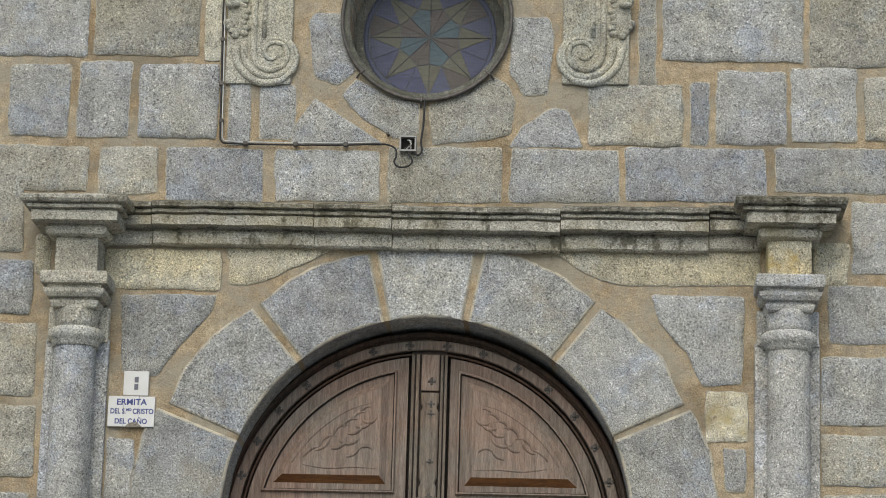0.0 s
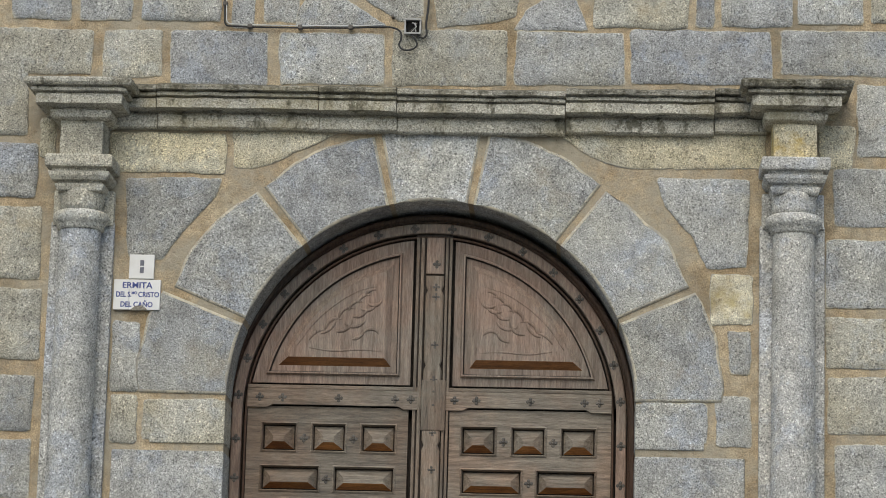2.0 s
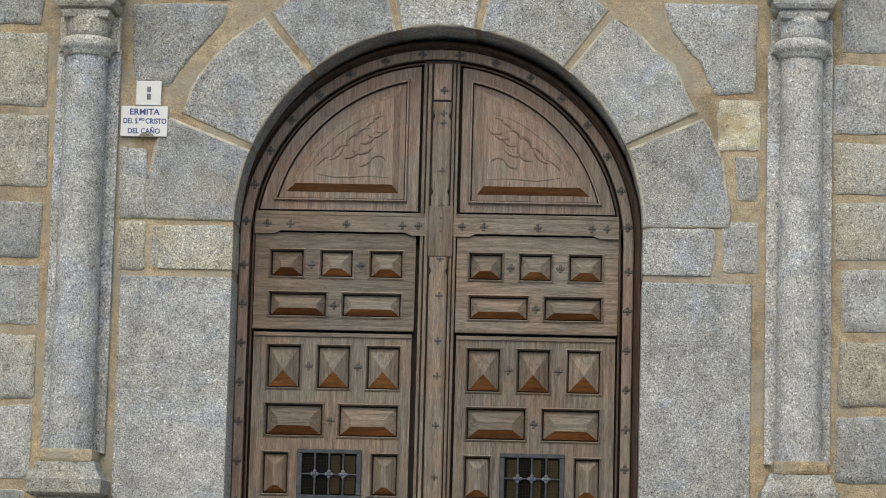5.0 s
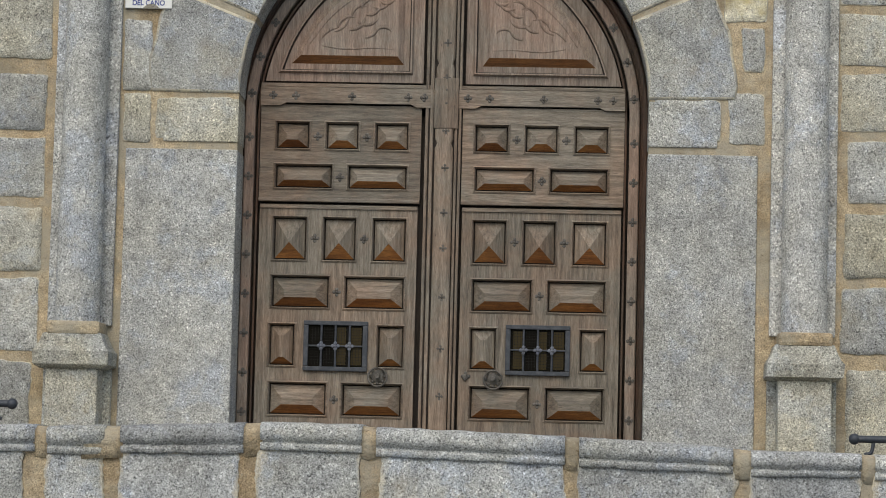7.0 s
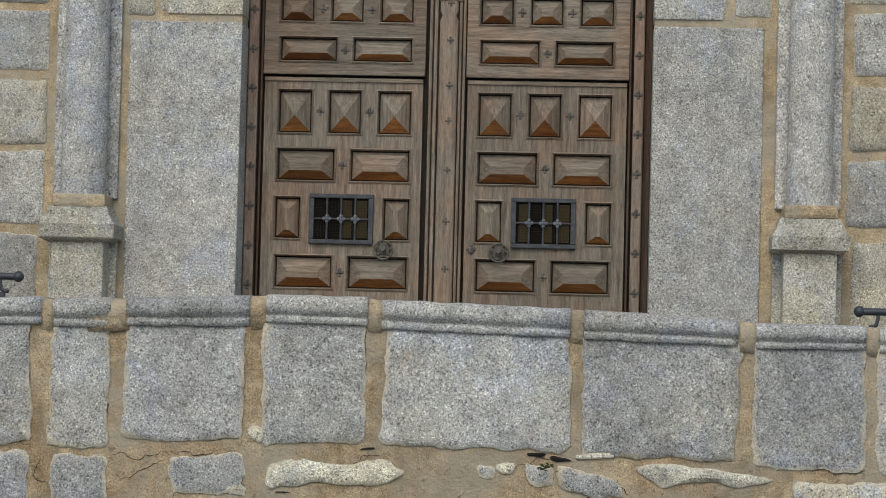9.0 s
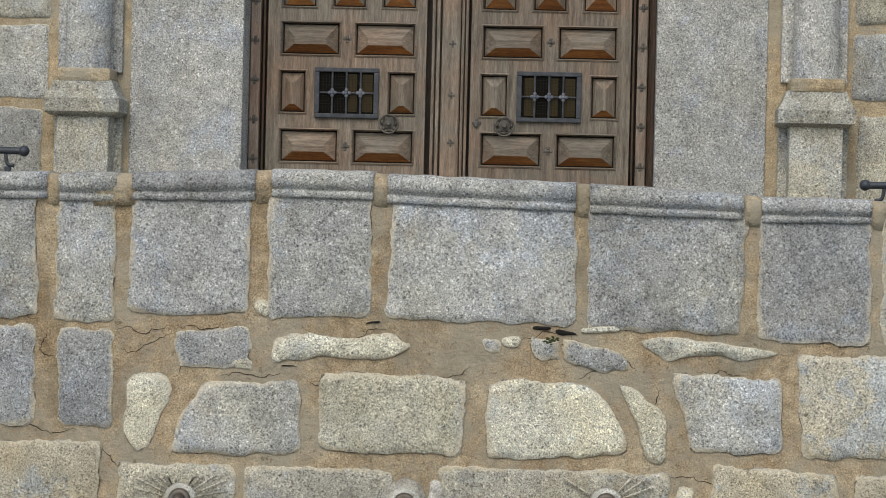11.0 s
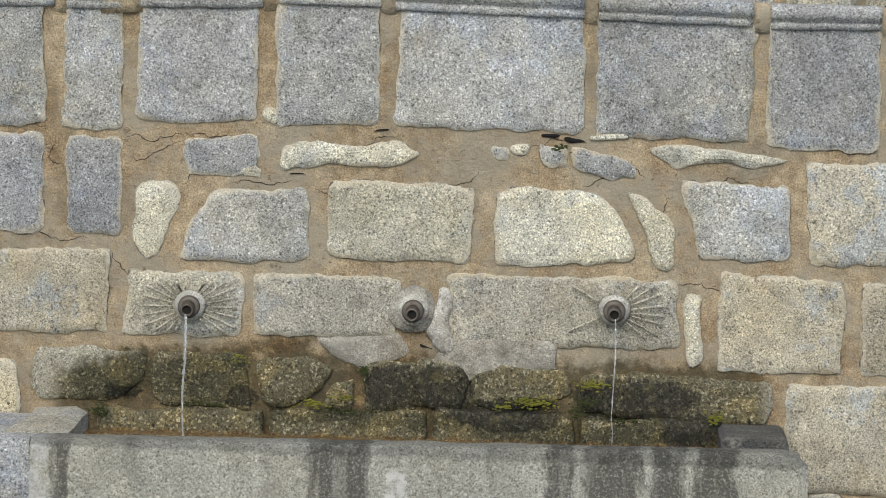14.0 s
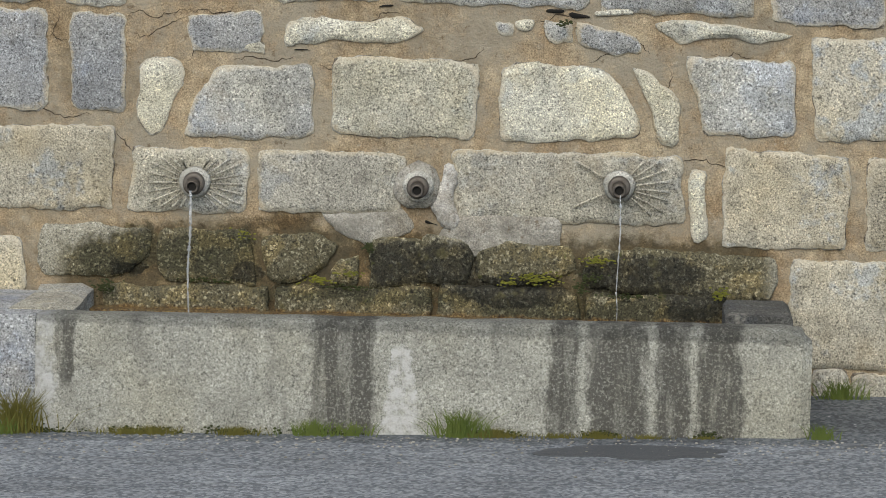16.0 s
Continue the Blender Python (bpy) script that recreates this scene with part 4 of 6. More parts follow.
def jamb(x0, z0, x1, z1, material):
    """A tall dressed stone whose side forms the door reveal."""
    bm = box((x0, -0.012, z0), (x1, 0.34, z1), 0.010)
    return part("jamb_stone", bm, material, FACADE)


jamb(-1.592, 1.30, -1.026, 3.705, SHAFT)
jamb(1.026, 1.30, 1.572, 3.722, SHAFT)
jamb(-1.405, 3.742, -1.026, 3.962, WARM)
jamb(1.026, 3.757, 1.370, 3.985, GREY)
part("threshold", box((-1.03, -0.10, 1.296), (1.03, 0.40, 1.36), 0.012), SHAFT, DOOR)

# ---- engaged columns ----
def column(cx, dz, z_foot, label, shaft, head, die):
    col = thing("engaged_column", label, "column", "columns beside the door")
    smooth(part("shaft", lathe([(0.111, z_foot), (0.112, z_foot + 0.004), (0.112, z_foot + 0.012), (0.112, z_foot + 0.5), (0.109, 3.9), (0.104, 4.79 + dz), (0.104, 4.80 + dz)], cx, -0.095), shaft, col))
    part("pilaster", box((cx - 0.165, -0.030, z_foot), (cx + 0.160, 0.02, 4.86 + dz), 0.008), shaft, col, "flat granite strip behind the shaft")
    smooth(part("astragal", lathe([(0.106, 4.796 + dz), (0.117, 4.802 + dz), (0.119, 4.822 + dz), (0.124, 4.828 + dz), (0.138, 4.842 + dz), (0.142, 4.862 + dz), (0.138, 4.880 + dz), (0.124, 4.892 + dz), (0.110, 4.896 + dz)], cx, -0.095), head, col))
    smooth(part("neck", lathe([(0.109, 4.893 + dz), (0.108, 4.93 + dz), (0.112, 4.975 + dz), (0.116, 5.0 + dz)], cx, -0.095), head, col))
    part("neck_block", box((cx - 0.155, -0.045, 4.84 + dz), (cx + 0.155, 0.02, 5.02 + dz), 0.008), head, col)
    part("capital", _capital(cx, dz), head, col, "stepped granite capital with a square abacus")
    part("dado", box((cx - 0.110, -0.205, 5.160 + dz), (cx + 0.108, 0.02, 5.385 + dz), 0.010), die, col)
    f = z_foot
    part("foot", box((cx - 0.130, -0.225, f - 0.055), (cx + 0.135, 0.02, f + 0.012), 0.018), MORTAR, col, "ochre mortar fillet under the shaft")
    part("pedestal_cap", _pedestal_cap(cx, f), WARM, col, "weathered sloping pedestal cap")
    part("pedestal", box((cx - 0.128, -0.215, 1.30), (cx + 0.132, 0.02, f - 0.218), 0.012), SLAB, col, "cream granite pedestal die")
    part("pedestal_back", box((cx - 0.172, -0.05, 1.30), (cx + 0.168, 0.02, f - 0.218), 0.010), WARM, col)
    return col


def _stack(cx, rows, front, wobble=0.002):
    """Square mouldings in plan round a column: rows (half width, z)."""
    loops = []
    for h, z in rows:
        j = [random.uniform(-wobble, wobble) for _ in range(3)]
        loops.append([(cx - h + j[0], 0.02, z), (cx - h + j[0], front - h, z + j[2]), (cx + h + j[1], front - h, z + j[2]), (cx + h + j[1], 0.02, z)])
    return loft(loops)


def _capital(cx, dz):
    return _stack(cx, [(h, z + dz) for h, z in ((0.108, 4.985), (0.116, 4.992), (0.122, 5.008), (0.124, 5.020), (0.112, 5.024), (0.112, 5.034), (0.138, 5.039), (0.152, 5.060), (0.156, 5.078), (0.136, 5.082), (0.136, 5.096), (0.166, 5.102), (0.170, 5.112), (0.170, 5.158), (0.164, 5.166))], -0.085)


def _pedestal_cap(cx, f):
    return _stack(cx, [(0.150, f - 0.225), (0.176, f - 0.214), (0.186, f - 0.206), (0.188, f - 0.140), (0.176, f - 0.122), (0.158, f - 0.092), (0.146, f - 0.056), (0.138, f - 0.045)], -0.075, 0.003)


column(-1.790, 0.0, 2.805, "engaged grey granite column on a cream pedestal, beside plaques", SHAFT, SLAB, SLAB)
column(1.803, 0.040, 2.825, "engaged grey granite column with a lichen-yellowed block above", PALE_SHAFT, PALE_SHAFT, YELLOWED)

# ---- cornice ----
ENTABLATURE = thing("cornice", "moulded granite cornice, lichen-stained, over the door", "cornice")


def cornice_run(x0, x1, dz, dy=0.0):
    """One stone of the straight cornice."""
    rows = [(0.02, 5.352), (-0.048, 5.354), (-0.058, 5.362), (-0.060, 5.395), (-0.052, 5.424), (-0.030, 5.430), (-0.030, 5.440), (-0.122, 5.446), (-0.124, 5.494), (-0.100, 5.498), (-0.100, 5.504), (-0.132, 5.507), (-0.134, 5.521), (-0.116, 5.524), (-0.116, 5.530), (-0.158, 5.533), (-0.162, 5.548), (-0.154, 5.556), (-0.110, 5.572), (0.02, 5.580)]
    k = max(2, int((x1 - x0) / 0.04))
    loops = []
    for i in range(k + 1):
        x = x0 + (x1 - x0) * i / k
        end = 0.005 if i in (0, k) else 0.0
        loops.append([(x, min(0.02, y + dy + end + (0.007 * noise.noise(Vector((x * 16, z * 30, 1.0))) if y < 0 else 0)), z + dz + 0.005 * noise.noise(Vector((x * 9, z * 8, 4.0)))) for y, z in rows])
    return part("cornice_stone", loft(loops), CORNICE_TOP, ENTABLATURE)


def cornice_break(x0, x1, dz):
    """The cornice where it steps forward over a column."""
    rows = ((0.000, 5.345), (0.030, 5.350), (0.044, 5.358), (0.050, 5.374), (0.050, 5.394), (0.036, 5.400), (0.036, 5.406), (0.112, 5.414), (0.114, 5.462), (0.100, 5.465), (0.100, 5.471), (0.134, 5.474), (0.136, 5.488), (0.120, 5.491), (0.120, 5.497), (0.160, 5.500), (0.170, 5.512), (0.172, 5.526), (0.150, 5.540), (0.05, 5.556))
    loops = []
    for o, z in rows:
        loop = [(x0 - o, 0.02, z + dz)]
        for i in range(9):
            x = x0 - o + (x1 - x0 + 2 * o) * i / 8
            loop.append((x, -0.200 - o + 0.005 * noise.noise(Vector((x * 14, z * 30, 2.0))), z + dz + 0.004 * noise.noise(Vector((x * 12, z * 12, 8.0)))))
        loops.append(loop + [(x1 + o, 0.02, z + dz)])
    return part("cornice_block", loft(loops), CORNICE_TOP, ENTABLATURE)


def cornice_material():
    k = Mat("lichen_stained_cornice", 0.94)
    c, a = speckle(k, (0.20, 0.185, 0.145), (0.47, 0.448, 0.382), (0.62, 0.60, 0.53))
    c = k.mix(1.0, c, k.ramp(k.noise(7, 4, 0.65), (0.3, 0.76), (0.7, 1.2)), "MULTIPLY")
    c = k.mix(k.ramp(k.noise(2.7, 4, 0.65), (0.5, 0.0), (0.66, 0.55)), c, (0.30, 0.255, 0.14))
    # black and olive lichen, thick on the weathered upper mouldings
    up = k.band(k.math("ADD", k.axis(2), k.math("MULTIPLY", k.math("SUBTRACT", k.noise(6, 5, 0.75), 0.5), 0.20)), 5.540, 6.5, 0.03)
    c = k.mix(k.math("MULTIPLY", up, k.ramp(k.noise(45, 4, 0.7), (0.35, 0.45), (0.6, 1.0))), c, (0.06, 0.055, 0.036))
    c = k.mix(k.ramp(k.noise(11, 5, 0.75, (1, 1, 0.5)), (0.54, 0.0), (0.63, 0.8)), c, (0.085, 0.078, 0.052))
    k.bump(k.math("ADD", k.math("MULTIPLY", a, 0.7), k.noise(26, 4)), 0.014, 0.7)
    return k.done(c)


CORNICE_TOP = cornice_material()
for x0, x1, dz, dy in ((-1.66, -1.435, 0.0, 0.012), (-1.430, -0.603, 0.0, 0.0), (-0.599, -0.206, -0.004, -0.006), (-0.202, 0.650, -0.008, 0.004), (0.654, 1.402, 0.004, 0.0), (1.407, 1.67, 0.018, 0.014)):
    cornice_run(x0, x1, dz, dy)
cornice_break(-1.900, -1.690, 0.0)
cornice_break(1.695, 1.910, 0.040)


# ---- plaques ----
def lettering(text, x, z, size, material, parent, y, wide=1.0):
    cu = bpy.data.curves.new("lettering", "FONT")
    cu.body, cu.size, cu.extrude, cu.offset = text, size, 0.0006, 0.0009
    cu.align_x, cu.align_y = "CENTER", "CENTER"
    cu.materials.append(material)
    ob = new("lettering", cu)
    ob.matrix_world = pose(x, y, z, 90, 0, 0) @ Matrix.Diagonal((wide, 1, 1, 1))
    ob.parent = parent
    return ob


tile = thing("number_tile", "small square white glazed tile with a grey mark", "plaque")
part("tile", box((-1.546, -0.022, 4.573), (-1.418, 0.0, 4.698), 0.004), GLAZE, tile)
part("mark_bar", box((-1.490, -0.024, 4.640), (-1.470, -0.0215, 4.668)), GREY_INK, tile)
part("mark_bar", box((-1.490, -0.024, 4.602), (-1.470, -0.0215, 4.632)), GREY_INK, tile)
sign = thing("name_plaque", "white glazed tile plaque with blue lettering, chipped below", "plaque")
for i in range(3):
    x = -1.618 + 0.0793 * i
    part("tile", box((x, -0.024, 4.413), (x + 0.0787, 0.0, 4.568), 0.002), GLAZE, sign)
lettering("ERMITA", -1.499, 4.537, 0.043, BLUE_INK, sign, -0.0248, 1.05)
lettering("DEL S.", -1.566, 4.490, 0.037, BLUE_INK, sign, -0.0248, 0.80)
lettering("MO", -1.512, 4.498, 0.019, BLUE_INK, sign, -0.0248, 0.95)
lettering("CRISTO", -1.439, 4.490, 0.037, BLUE_INK, sign, -0.0248, 0.84)
lettering("DEL CAÑO", -1.499, 4.439, 0.037, BLUE_INK, sign, -0.0248, 0.90)
part("chip", loft([[(-1.53, y, 4.411), (-1.505, y, 4.432), (-1.47, y, 4.436), (-1.45, y, 4.420), (-1.44, y, 4.411)] for y in (-0.0246, -0.0265)]), CEMENT, sign, "grey cement smear over a chip")

# ---- round window ----
rose = thing("round_window", "round leaded window with an eight-pointed star of dusty blue and brown glass", "window")
cx, cz = ROSE
GY = 0.30
ring48 = [2 * math.pi * i / 64 for i in range(64)]


def hoop(r0, r1, y0, y1, name, material, parent, zc=cz):
    bm = bmesh.new()
    loops = [[(cx + r * math.cos(a), y, zc + r * math.sin(a)) for a in ring48] for r, y in ((r0, y1), (r0, y0), (r1, y0), (r1, y1), (r0, y1))]
    return smooth(part(name, loft(loops, bm, caps=False), material, parent))


# ring and frame take the cement that is darkened as shade
hoop(0.405, 0.445, -0.020, 0.30, "stone_ring", SHADED_CEMENT, rose)
hoop(0.432, 0.450, -0.034, -0.018, "iron_hoop", IRON, rose)
hoop(0.355, 0.420, GY - 0.03, GY + 0.05, "window_frame", SHADED_CEMENT, rose)
hoop(0.330, 0.356, GY - 0.012, GY + 0.04, "lead_rim", SLATE, rose)


def pol(r, deg):
    return (cx + r * math.cos(radians(deg)), cz + r * math.sin(radians(deg)))


def pane(points, material):
    c = Vector((sum(p[0] for p in points) / len(points), sum(p[1] for p in points) / len(points)))
    pts = [c + (Vector(p) - c) * (1 - 0.0035 / max(0.02, (Vector(p) - c).length)) for p in points]
    part("pane", loft([[(p.x, y, p.y) for p in pts] for y in (GY + 0.006, GY)]), material, rose)


part("lead_net", loft([[(cx + 0.34 * math.cos(a), y, cz + 0.34 * math.sin(a)) for a in ring48] for y in (GY + 0.012, GY + 0.004)]), LEAD, rose)
for k in range(8):
    d = 45 * k
    tip, va, vb, mid = pol(0.318, d), pol(0.172, d - 22.5), pol(0.172, d + 22.5), pol(0.150, d)
    pane([pol(0, 0), va, mid], TEAL if k % 2 else UMBER)
    pane([pol(0, 0), mid, vb], UMBER if k % 2 else TEAL)
    pane([mid, va, tip], OLIVE)
    pane([mid, tip, vb], OLIVE)
    rim = [pol(0.327, d + 45 * i / 6) for i in range(4)]
    pane([vb, tip] + rim[1:], INDIGO if k % 2 else SLATE)
    rim = [pol(0.327, d + 22.5 + 45 * i / 6) for i in range(4)]
    pane([vb] + rim[:-1] + [pol(0.318, d + 45)], UMBER if k % 3 == 0 else INDIGO)
    part("saddle_bar", tube([(cx, GY - 0.004, cz), (pol(0.35, d)[0], GY - 0.004, pol(0.35, d)[1])], 0.002, 6), LEAD, rose)
for d in (20, -42, -92, -138, 160, 60, 120):
    a, b = pol(0.425, d), pol(0.478, d)
    part("hook", tube([(a[0], -0.03, a[1]), ((a[0] + b[0]) / 2, -0.038, (a[1] + b[1]) / 2), (b[0], -0.01, b[1])], 0.006, 6), IRON, rose)
bm = bmesh.new()
for i in range(-26, 27):
    h = 0.0155 * i
    w = math.sqrt(max(0.0, 0.43 ** 2 - h * h))
    box((cx + h - 0.0004, -0.028, cz - w), (cx + h + 0.0004, -0.0268, cz + w), 0, bm)
    box((cx - w, -0.0266, cz + h - 0.0004), (cx + w, -0.0254, cz + h + 0.0004), 0, bm)
part("wire_net", bm, LEAD, rose)

# ---- carved scroll reliefs ----
def scroll(x_in, side, vx, vz, label):
    """A relief slab with a hanging band that curls into a volute, and a leaf beside it. side: towards which the leaf lies."""
    s = thing("scroll_relief", label, "relief", "scrolls beside the round window")
    x0, x1 = sorted((x_in, x_in + side * 0.345))
    part("slab", box((x0, -0.022, vz - 0.165), (x1, 0.01, 7.10), 0.010), RELIEF, s)
    for r0, w, top, turn, wind in ((0.196, 0.024, vz + 0.03, 215, 470), (0.152, 0.021, vz + 0.06, 300, 560), (0.104, 0.020, 7.08, 500, 640)):
        n = max(2, int((top - vz) / 0.06))
        pts = [(vx + side * r0, -0.020, top + (vz - top) * i / n) for i in range(n)]
        for i in range(46):
            phi = turn * i / 45
            r = r0 * (1 - phi / wind)
            wear = 0.004 * noise.noise(Vector((phi * 0.05, r0 * 40, 1.0)))
            pts.append((vx + side * (r + wear) * math.cos(radians(phi)), -0.020, vz - (r + wear) * math.sin(radians(phi))))
        smooth(part("volute_band", tube(pts, lambda t, w=w: w * (1 - 0.5 * t) * (1 + 0.12 * noise.noise(Vector((t * 14, w * 90, 2.0)))), 10, flat=0.95), RELIEF, s))
    pts = [(vx + side * 0.050, -0.020, z) for z in (vz + 0.085, vz + 0.2, vz + 0.35, 7.08)]
    smooth(part("fillet", tube(pts, 0.014, 8, flat=0.8), RELIEF, s))
    # a lobed leaf over the turn of the scroll
    bm = bmesh.new()
    lx = vx + side * 0.195
    ball((lx, -0.022, vz + 0.205), 0.085, bm, (0.62, 0.22, 1.35), 3)
    for i in range(8):
        z = vz + 0.105 + 0.030 * i
        ball((lx - side * (0.040 + 0.012 * math.sin(i * 2.1)), -0.026, z), 0.021, bm, (1.1, 0.8, 0.85), 2)
        if i < 4:
            ball((lx + side * (0.006 + 0.016 * i), -0.026, vz + 0.095 + 0.022 * i), 0.022, bm, (1.0, 0.8, 0.95), 2)
    ball((lx + side * 0.022, -0.050, vz + 0.255), 0.026, bm, (1.5, 0.9, 0.7), 2)
    ball((lx + side * 0.046, -0.046, vz + 0.275), 0.021, bm, (1.0, 1.0, 1.0), 2)
    smooth(part("carved_leaf", bm, RELIEF, s))
    return s


scroll(-0.760, -1, -0.858, 6.392, "weathered granite relief of a scroll with a worn leaf")
scroll(0.645, 1, 0.752, 6.412, "weathered granite relief of a scroll with a curled leaf")

# ---- cables and junction box ----
cable = thing("wall_cable", "thin twin cable clipped to the stone front", "cable")
drop = [(-1.128, -0.03, 7.4), (-1.128, -0.03, 6.69), (-1.123, -0.03, 6.44), (-1.117, -0.03, 6.15), (-1.113, -0.03, 5.96), (-1.105, -0.03, 5.912), (-1.06, -0.03, 5.902), (-0.85, -0.03, 5.898), (-0.50, -0.03, 5.900), (-0.30, -0.03, 5.908), (-0.245, -0.03, 5.905), (-0.205, -0.032, 5.885), (-0.198, -0.035, 5.845), (-0.208, -0.035, 5.812), (-0.185, -0.035, 5.787), (-0.140, -0.035, 5.790), (-0.115, -0.035, 5.815), (-0.130, -0.035, 5.850), (-0.150, -0.03, 5.870)]
smooth(part("cable", tube(curve_through(drop, 5), 0.0050, 7), CABLE, cable))
smooth(part("cable", tube(curve_through([(x + 0.010, y - 0.006, z + 0.009) for x, y, z in drop[:10]], 5), 0.0030, 7), GREY_CABLE, cable, "grey sheathed cable"))
smooth(part("cable", tube(curve_through([(-0.118, -0.03, 5.866), (-0.085, -0.032, 5.852), (-0.068, -0.03, 5.875), (-0.072, -0.03, 5.93), (-0.063, -0.03, 6.02), (-0.060, -0.032, 6.15)], 6), 0.0055, 7), CABLE, cable))
for x, z in ((-1.122, 6.46), (-1.118, 6.22), (-1.112, 6.02), (-0.98, 5.902), (-0.72, 5.900), (-0.46, 5.902)):
    part("clip", box((x - 0.012, -0.040, z - 0.008), (x + 0.012, -0.010, z + 0.012), 0.003), IRON, cable)
jb = thing("junction_box", "open square metal junction box on the wall", "box")
for a, b in (((-0.183, 5.944), (-0.097, 5.952)), ((-0.183, 5.870), (-0.097, 5.878)), ((-0.183, 5.8785), (-0.175, 5.9435)), ((-0.105, 5.8785), (-0.097, 5.9435))):
    part("box_side", box((a[0], -0.045, a[1]), (b[0], -0.004, b[1]), 0.001), BOX_STEEL, jb)
part("box_back", box((-0.174, -0.016, 5.879), (-0.106, -0.006, 5.943)), DARK, jb)
for k in range(4):
    pts = curve_through([(-0.16 + 0.012 * k, -0.026, 5.885), (-0.13 + 0.01 * math.sin(k), -0.036, 5.905 + 0.006 * k), (-0.12 - 0.008 * k, -0.028, 5.932)], 4)
    part("wire", tube(pts, 0.003, 5), GREY_CABLE if k % 2 else IRON, jb)
part("nail", tube([(-0.245, -0.04, 5.965), (-0.245, 0.0, 5.965)], 0.008, 6), IRON, cable)

# ---- handrails at the ends of the platform ----
def handrail(x_ball, x_far, z, slope):
    h = thing("handrail", "dark grey painted metal handrail with a ball end", "handrail", "handrails of the platform steps")
    s = 1 if x_far > x_ball else -1
    smooth(part("rail", tube([(x_ball + s * 0.02 * i, -1.0, z) for i in range(2)] + [(x_far, -1.0, z + slope)], 0.017, 12), RAIL, h))
    smooth(part("ball_end", ball((x_ball, -1.0, z), 0.027), RAIL, h))
    for x in (x_ball + s * 0.075, x_far - s * 0.05):
        f = (x - x_ball) / (x_far - x_ball)
        smooth(part("post", tube([(x, -1.0, 1.29), (x, -1.0, z - 0.075 + slope * f)], 0.016, 10), RAIL, h))
        smooth(part("bracket", tube(curve_through([(x - s * 0.03, -1.0, z - 0.07), (x, -1.0, z - 0.062), (x + s * 0.01, -1.0, z - 0.03), (x + s * 0.012, -1.0, z + slope * f)], 4), 0.009, 8), RAIL, h))
    return h


handrail(-1.912, -2.75, 2.377, 0.01)
handrail(1.975, 2.80, 2.307, 0.004)

# ---- fountain: spouts, water, trough ----
def spout(x, z, label, rays, square):
    s = thing("fountain_spout", label, "spout", "spouts over the trough")
    y = -2.245
    cone = [(0.068, y + 0.03), (0.065, y + 0.004), (0.058, y - 0.004), (0.050, y - 0.008), (0.044, y - 0.009)]
    smooth(part("mortar_rose", loft([[(x + r * math.cos(a) * (1 + 0.06 * math.sin(3 * a)), yy, z + 0.012 + r * math.sin(a)) for a in (2 * math.pi * i / 28 for i in range(28))] for r, yy in cone]), PALE_CEMENT, s, "pale cement ring round the pipe"))

    def tilted(r, d, n=24):
        return [(x + r * math.cos(a), y - 0.012 - d + 0.1 * r * math.sin(a), z + 0.012 + r * math.sin(a) - 0.20 * d) for a in (2 * math.pi * i / n for i in range(n))]
    collar = smooth(part("collar", loft([tilted(0.047, 0.0), tilted(0.046, 0.014), tilted(0.041, 0.019), tilted(0.030, 0.017)]), PIPE, s))
    smooth(part("pipe", loft([tilted(0.029, 0.012), tilted(0.027, 0.062), tilted(0.023, 0.066), tilted(0.019, 0.062), tilted(0.018, 0.03)]), PIPE, s, "short corroded metal pipe"))
    # black plug painted as the dark inside of the pipe
    part("bore", loft([tilted(0.0178, 0.052), tilted(0.016, 0.03)]), DARK, s)
    for a in rays:
        c, q = math.cos(radians(a)), math.sin(radians(a))
        reach = min(square[0] / max(abs(c), 1e-3), square[1] / max(abs(q), 1e-3), 0.21)
        pts = [(x + r * c, y + 0.016 - 0.006 * (1 - (r - 0.07) / 0.16), z + 0.008 + r * q) for r in (0.068, 0.10, reach * 0.8, reach)]
        smooth(part("carved_ray", tube(pts, lambda t: 0.003 + 0.0035 * t, 6, flat=0.8), SLAB, s))
    return s


fan = [a for a in range(-60, 61, 12)] + [a for a in range(120, 241, 12)]
spout(-0.958, 0.886, "corroded metal spout in a fan-carved slab, running", fan, (0.20, 0.105))
spout(-0.014, 0.894, "dry metal spout set in a grey cement patch", [], (0.1, 0.1))
spout(0.827, 0.917, "metal spout in a worn fan-carved slab, trickling", [-40, -28, -14, -4, 8, 22, 34, 48, 150, 205], (0.21, 0.115))


def stream(x, z, r, label):
    """Falling water: a thin wavering thread."""
    w = thing("water_stream", label, "water", "water falling from the spouts")
    pts = []
    for i in range(120):
        t = i / 119
        f = (z - 0.34) * t
        pts.append((x + 0.004 * math.sin(7 * t) + 0.003 * noise.noise(Vector((x, t * 9, 0))), -2.325 - 0.03 * math.sqrt(t), z - f))
    smooth(part("thread", tube(pts, lambda t: r * (1.25 - 0.65 * t) * max(0.22, 1 + 0.8 * noise.noise(Vector((x, t * 25, 3))) + 0.9 * noise.noise(Vector((x, t * 47, 8)))), 9), STREAM, w))
    return w


stream(-0.962, 0.868, 0.0054, "thin stream of clear water falling into the trough")
stream(0.832, 0.900, 0.0031, "fine trickle of clear water falling into the trough")

trough = thing("water_trough", "long granite water trough, drip-stained, against the wall", "trough")


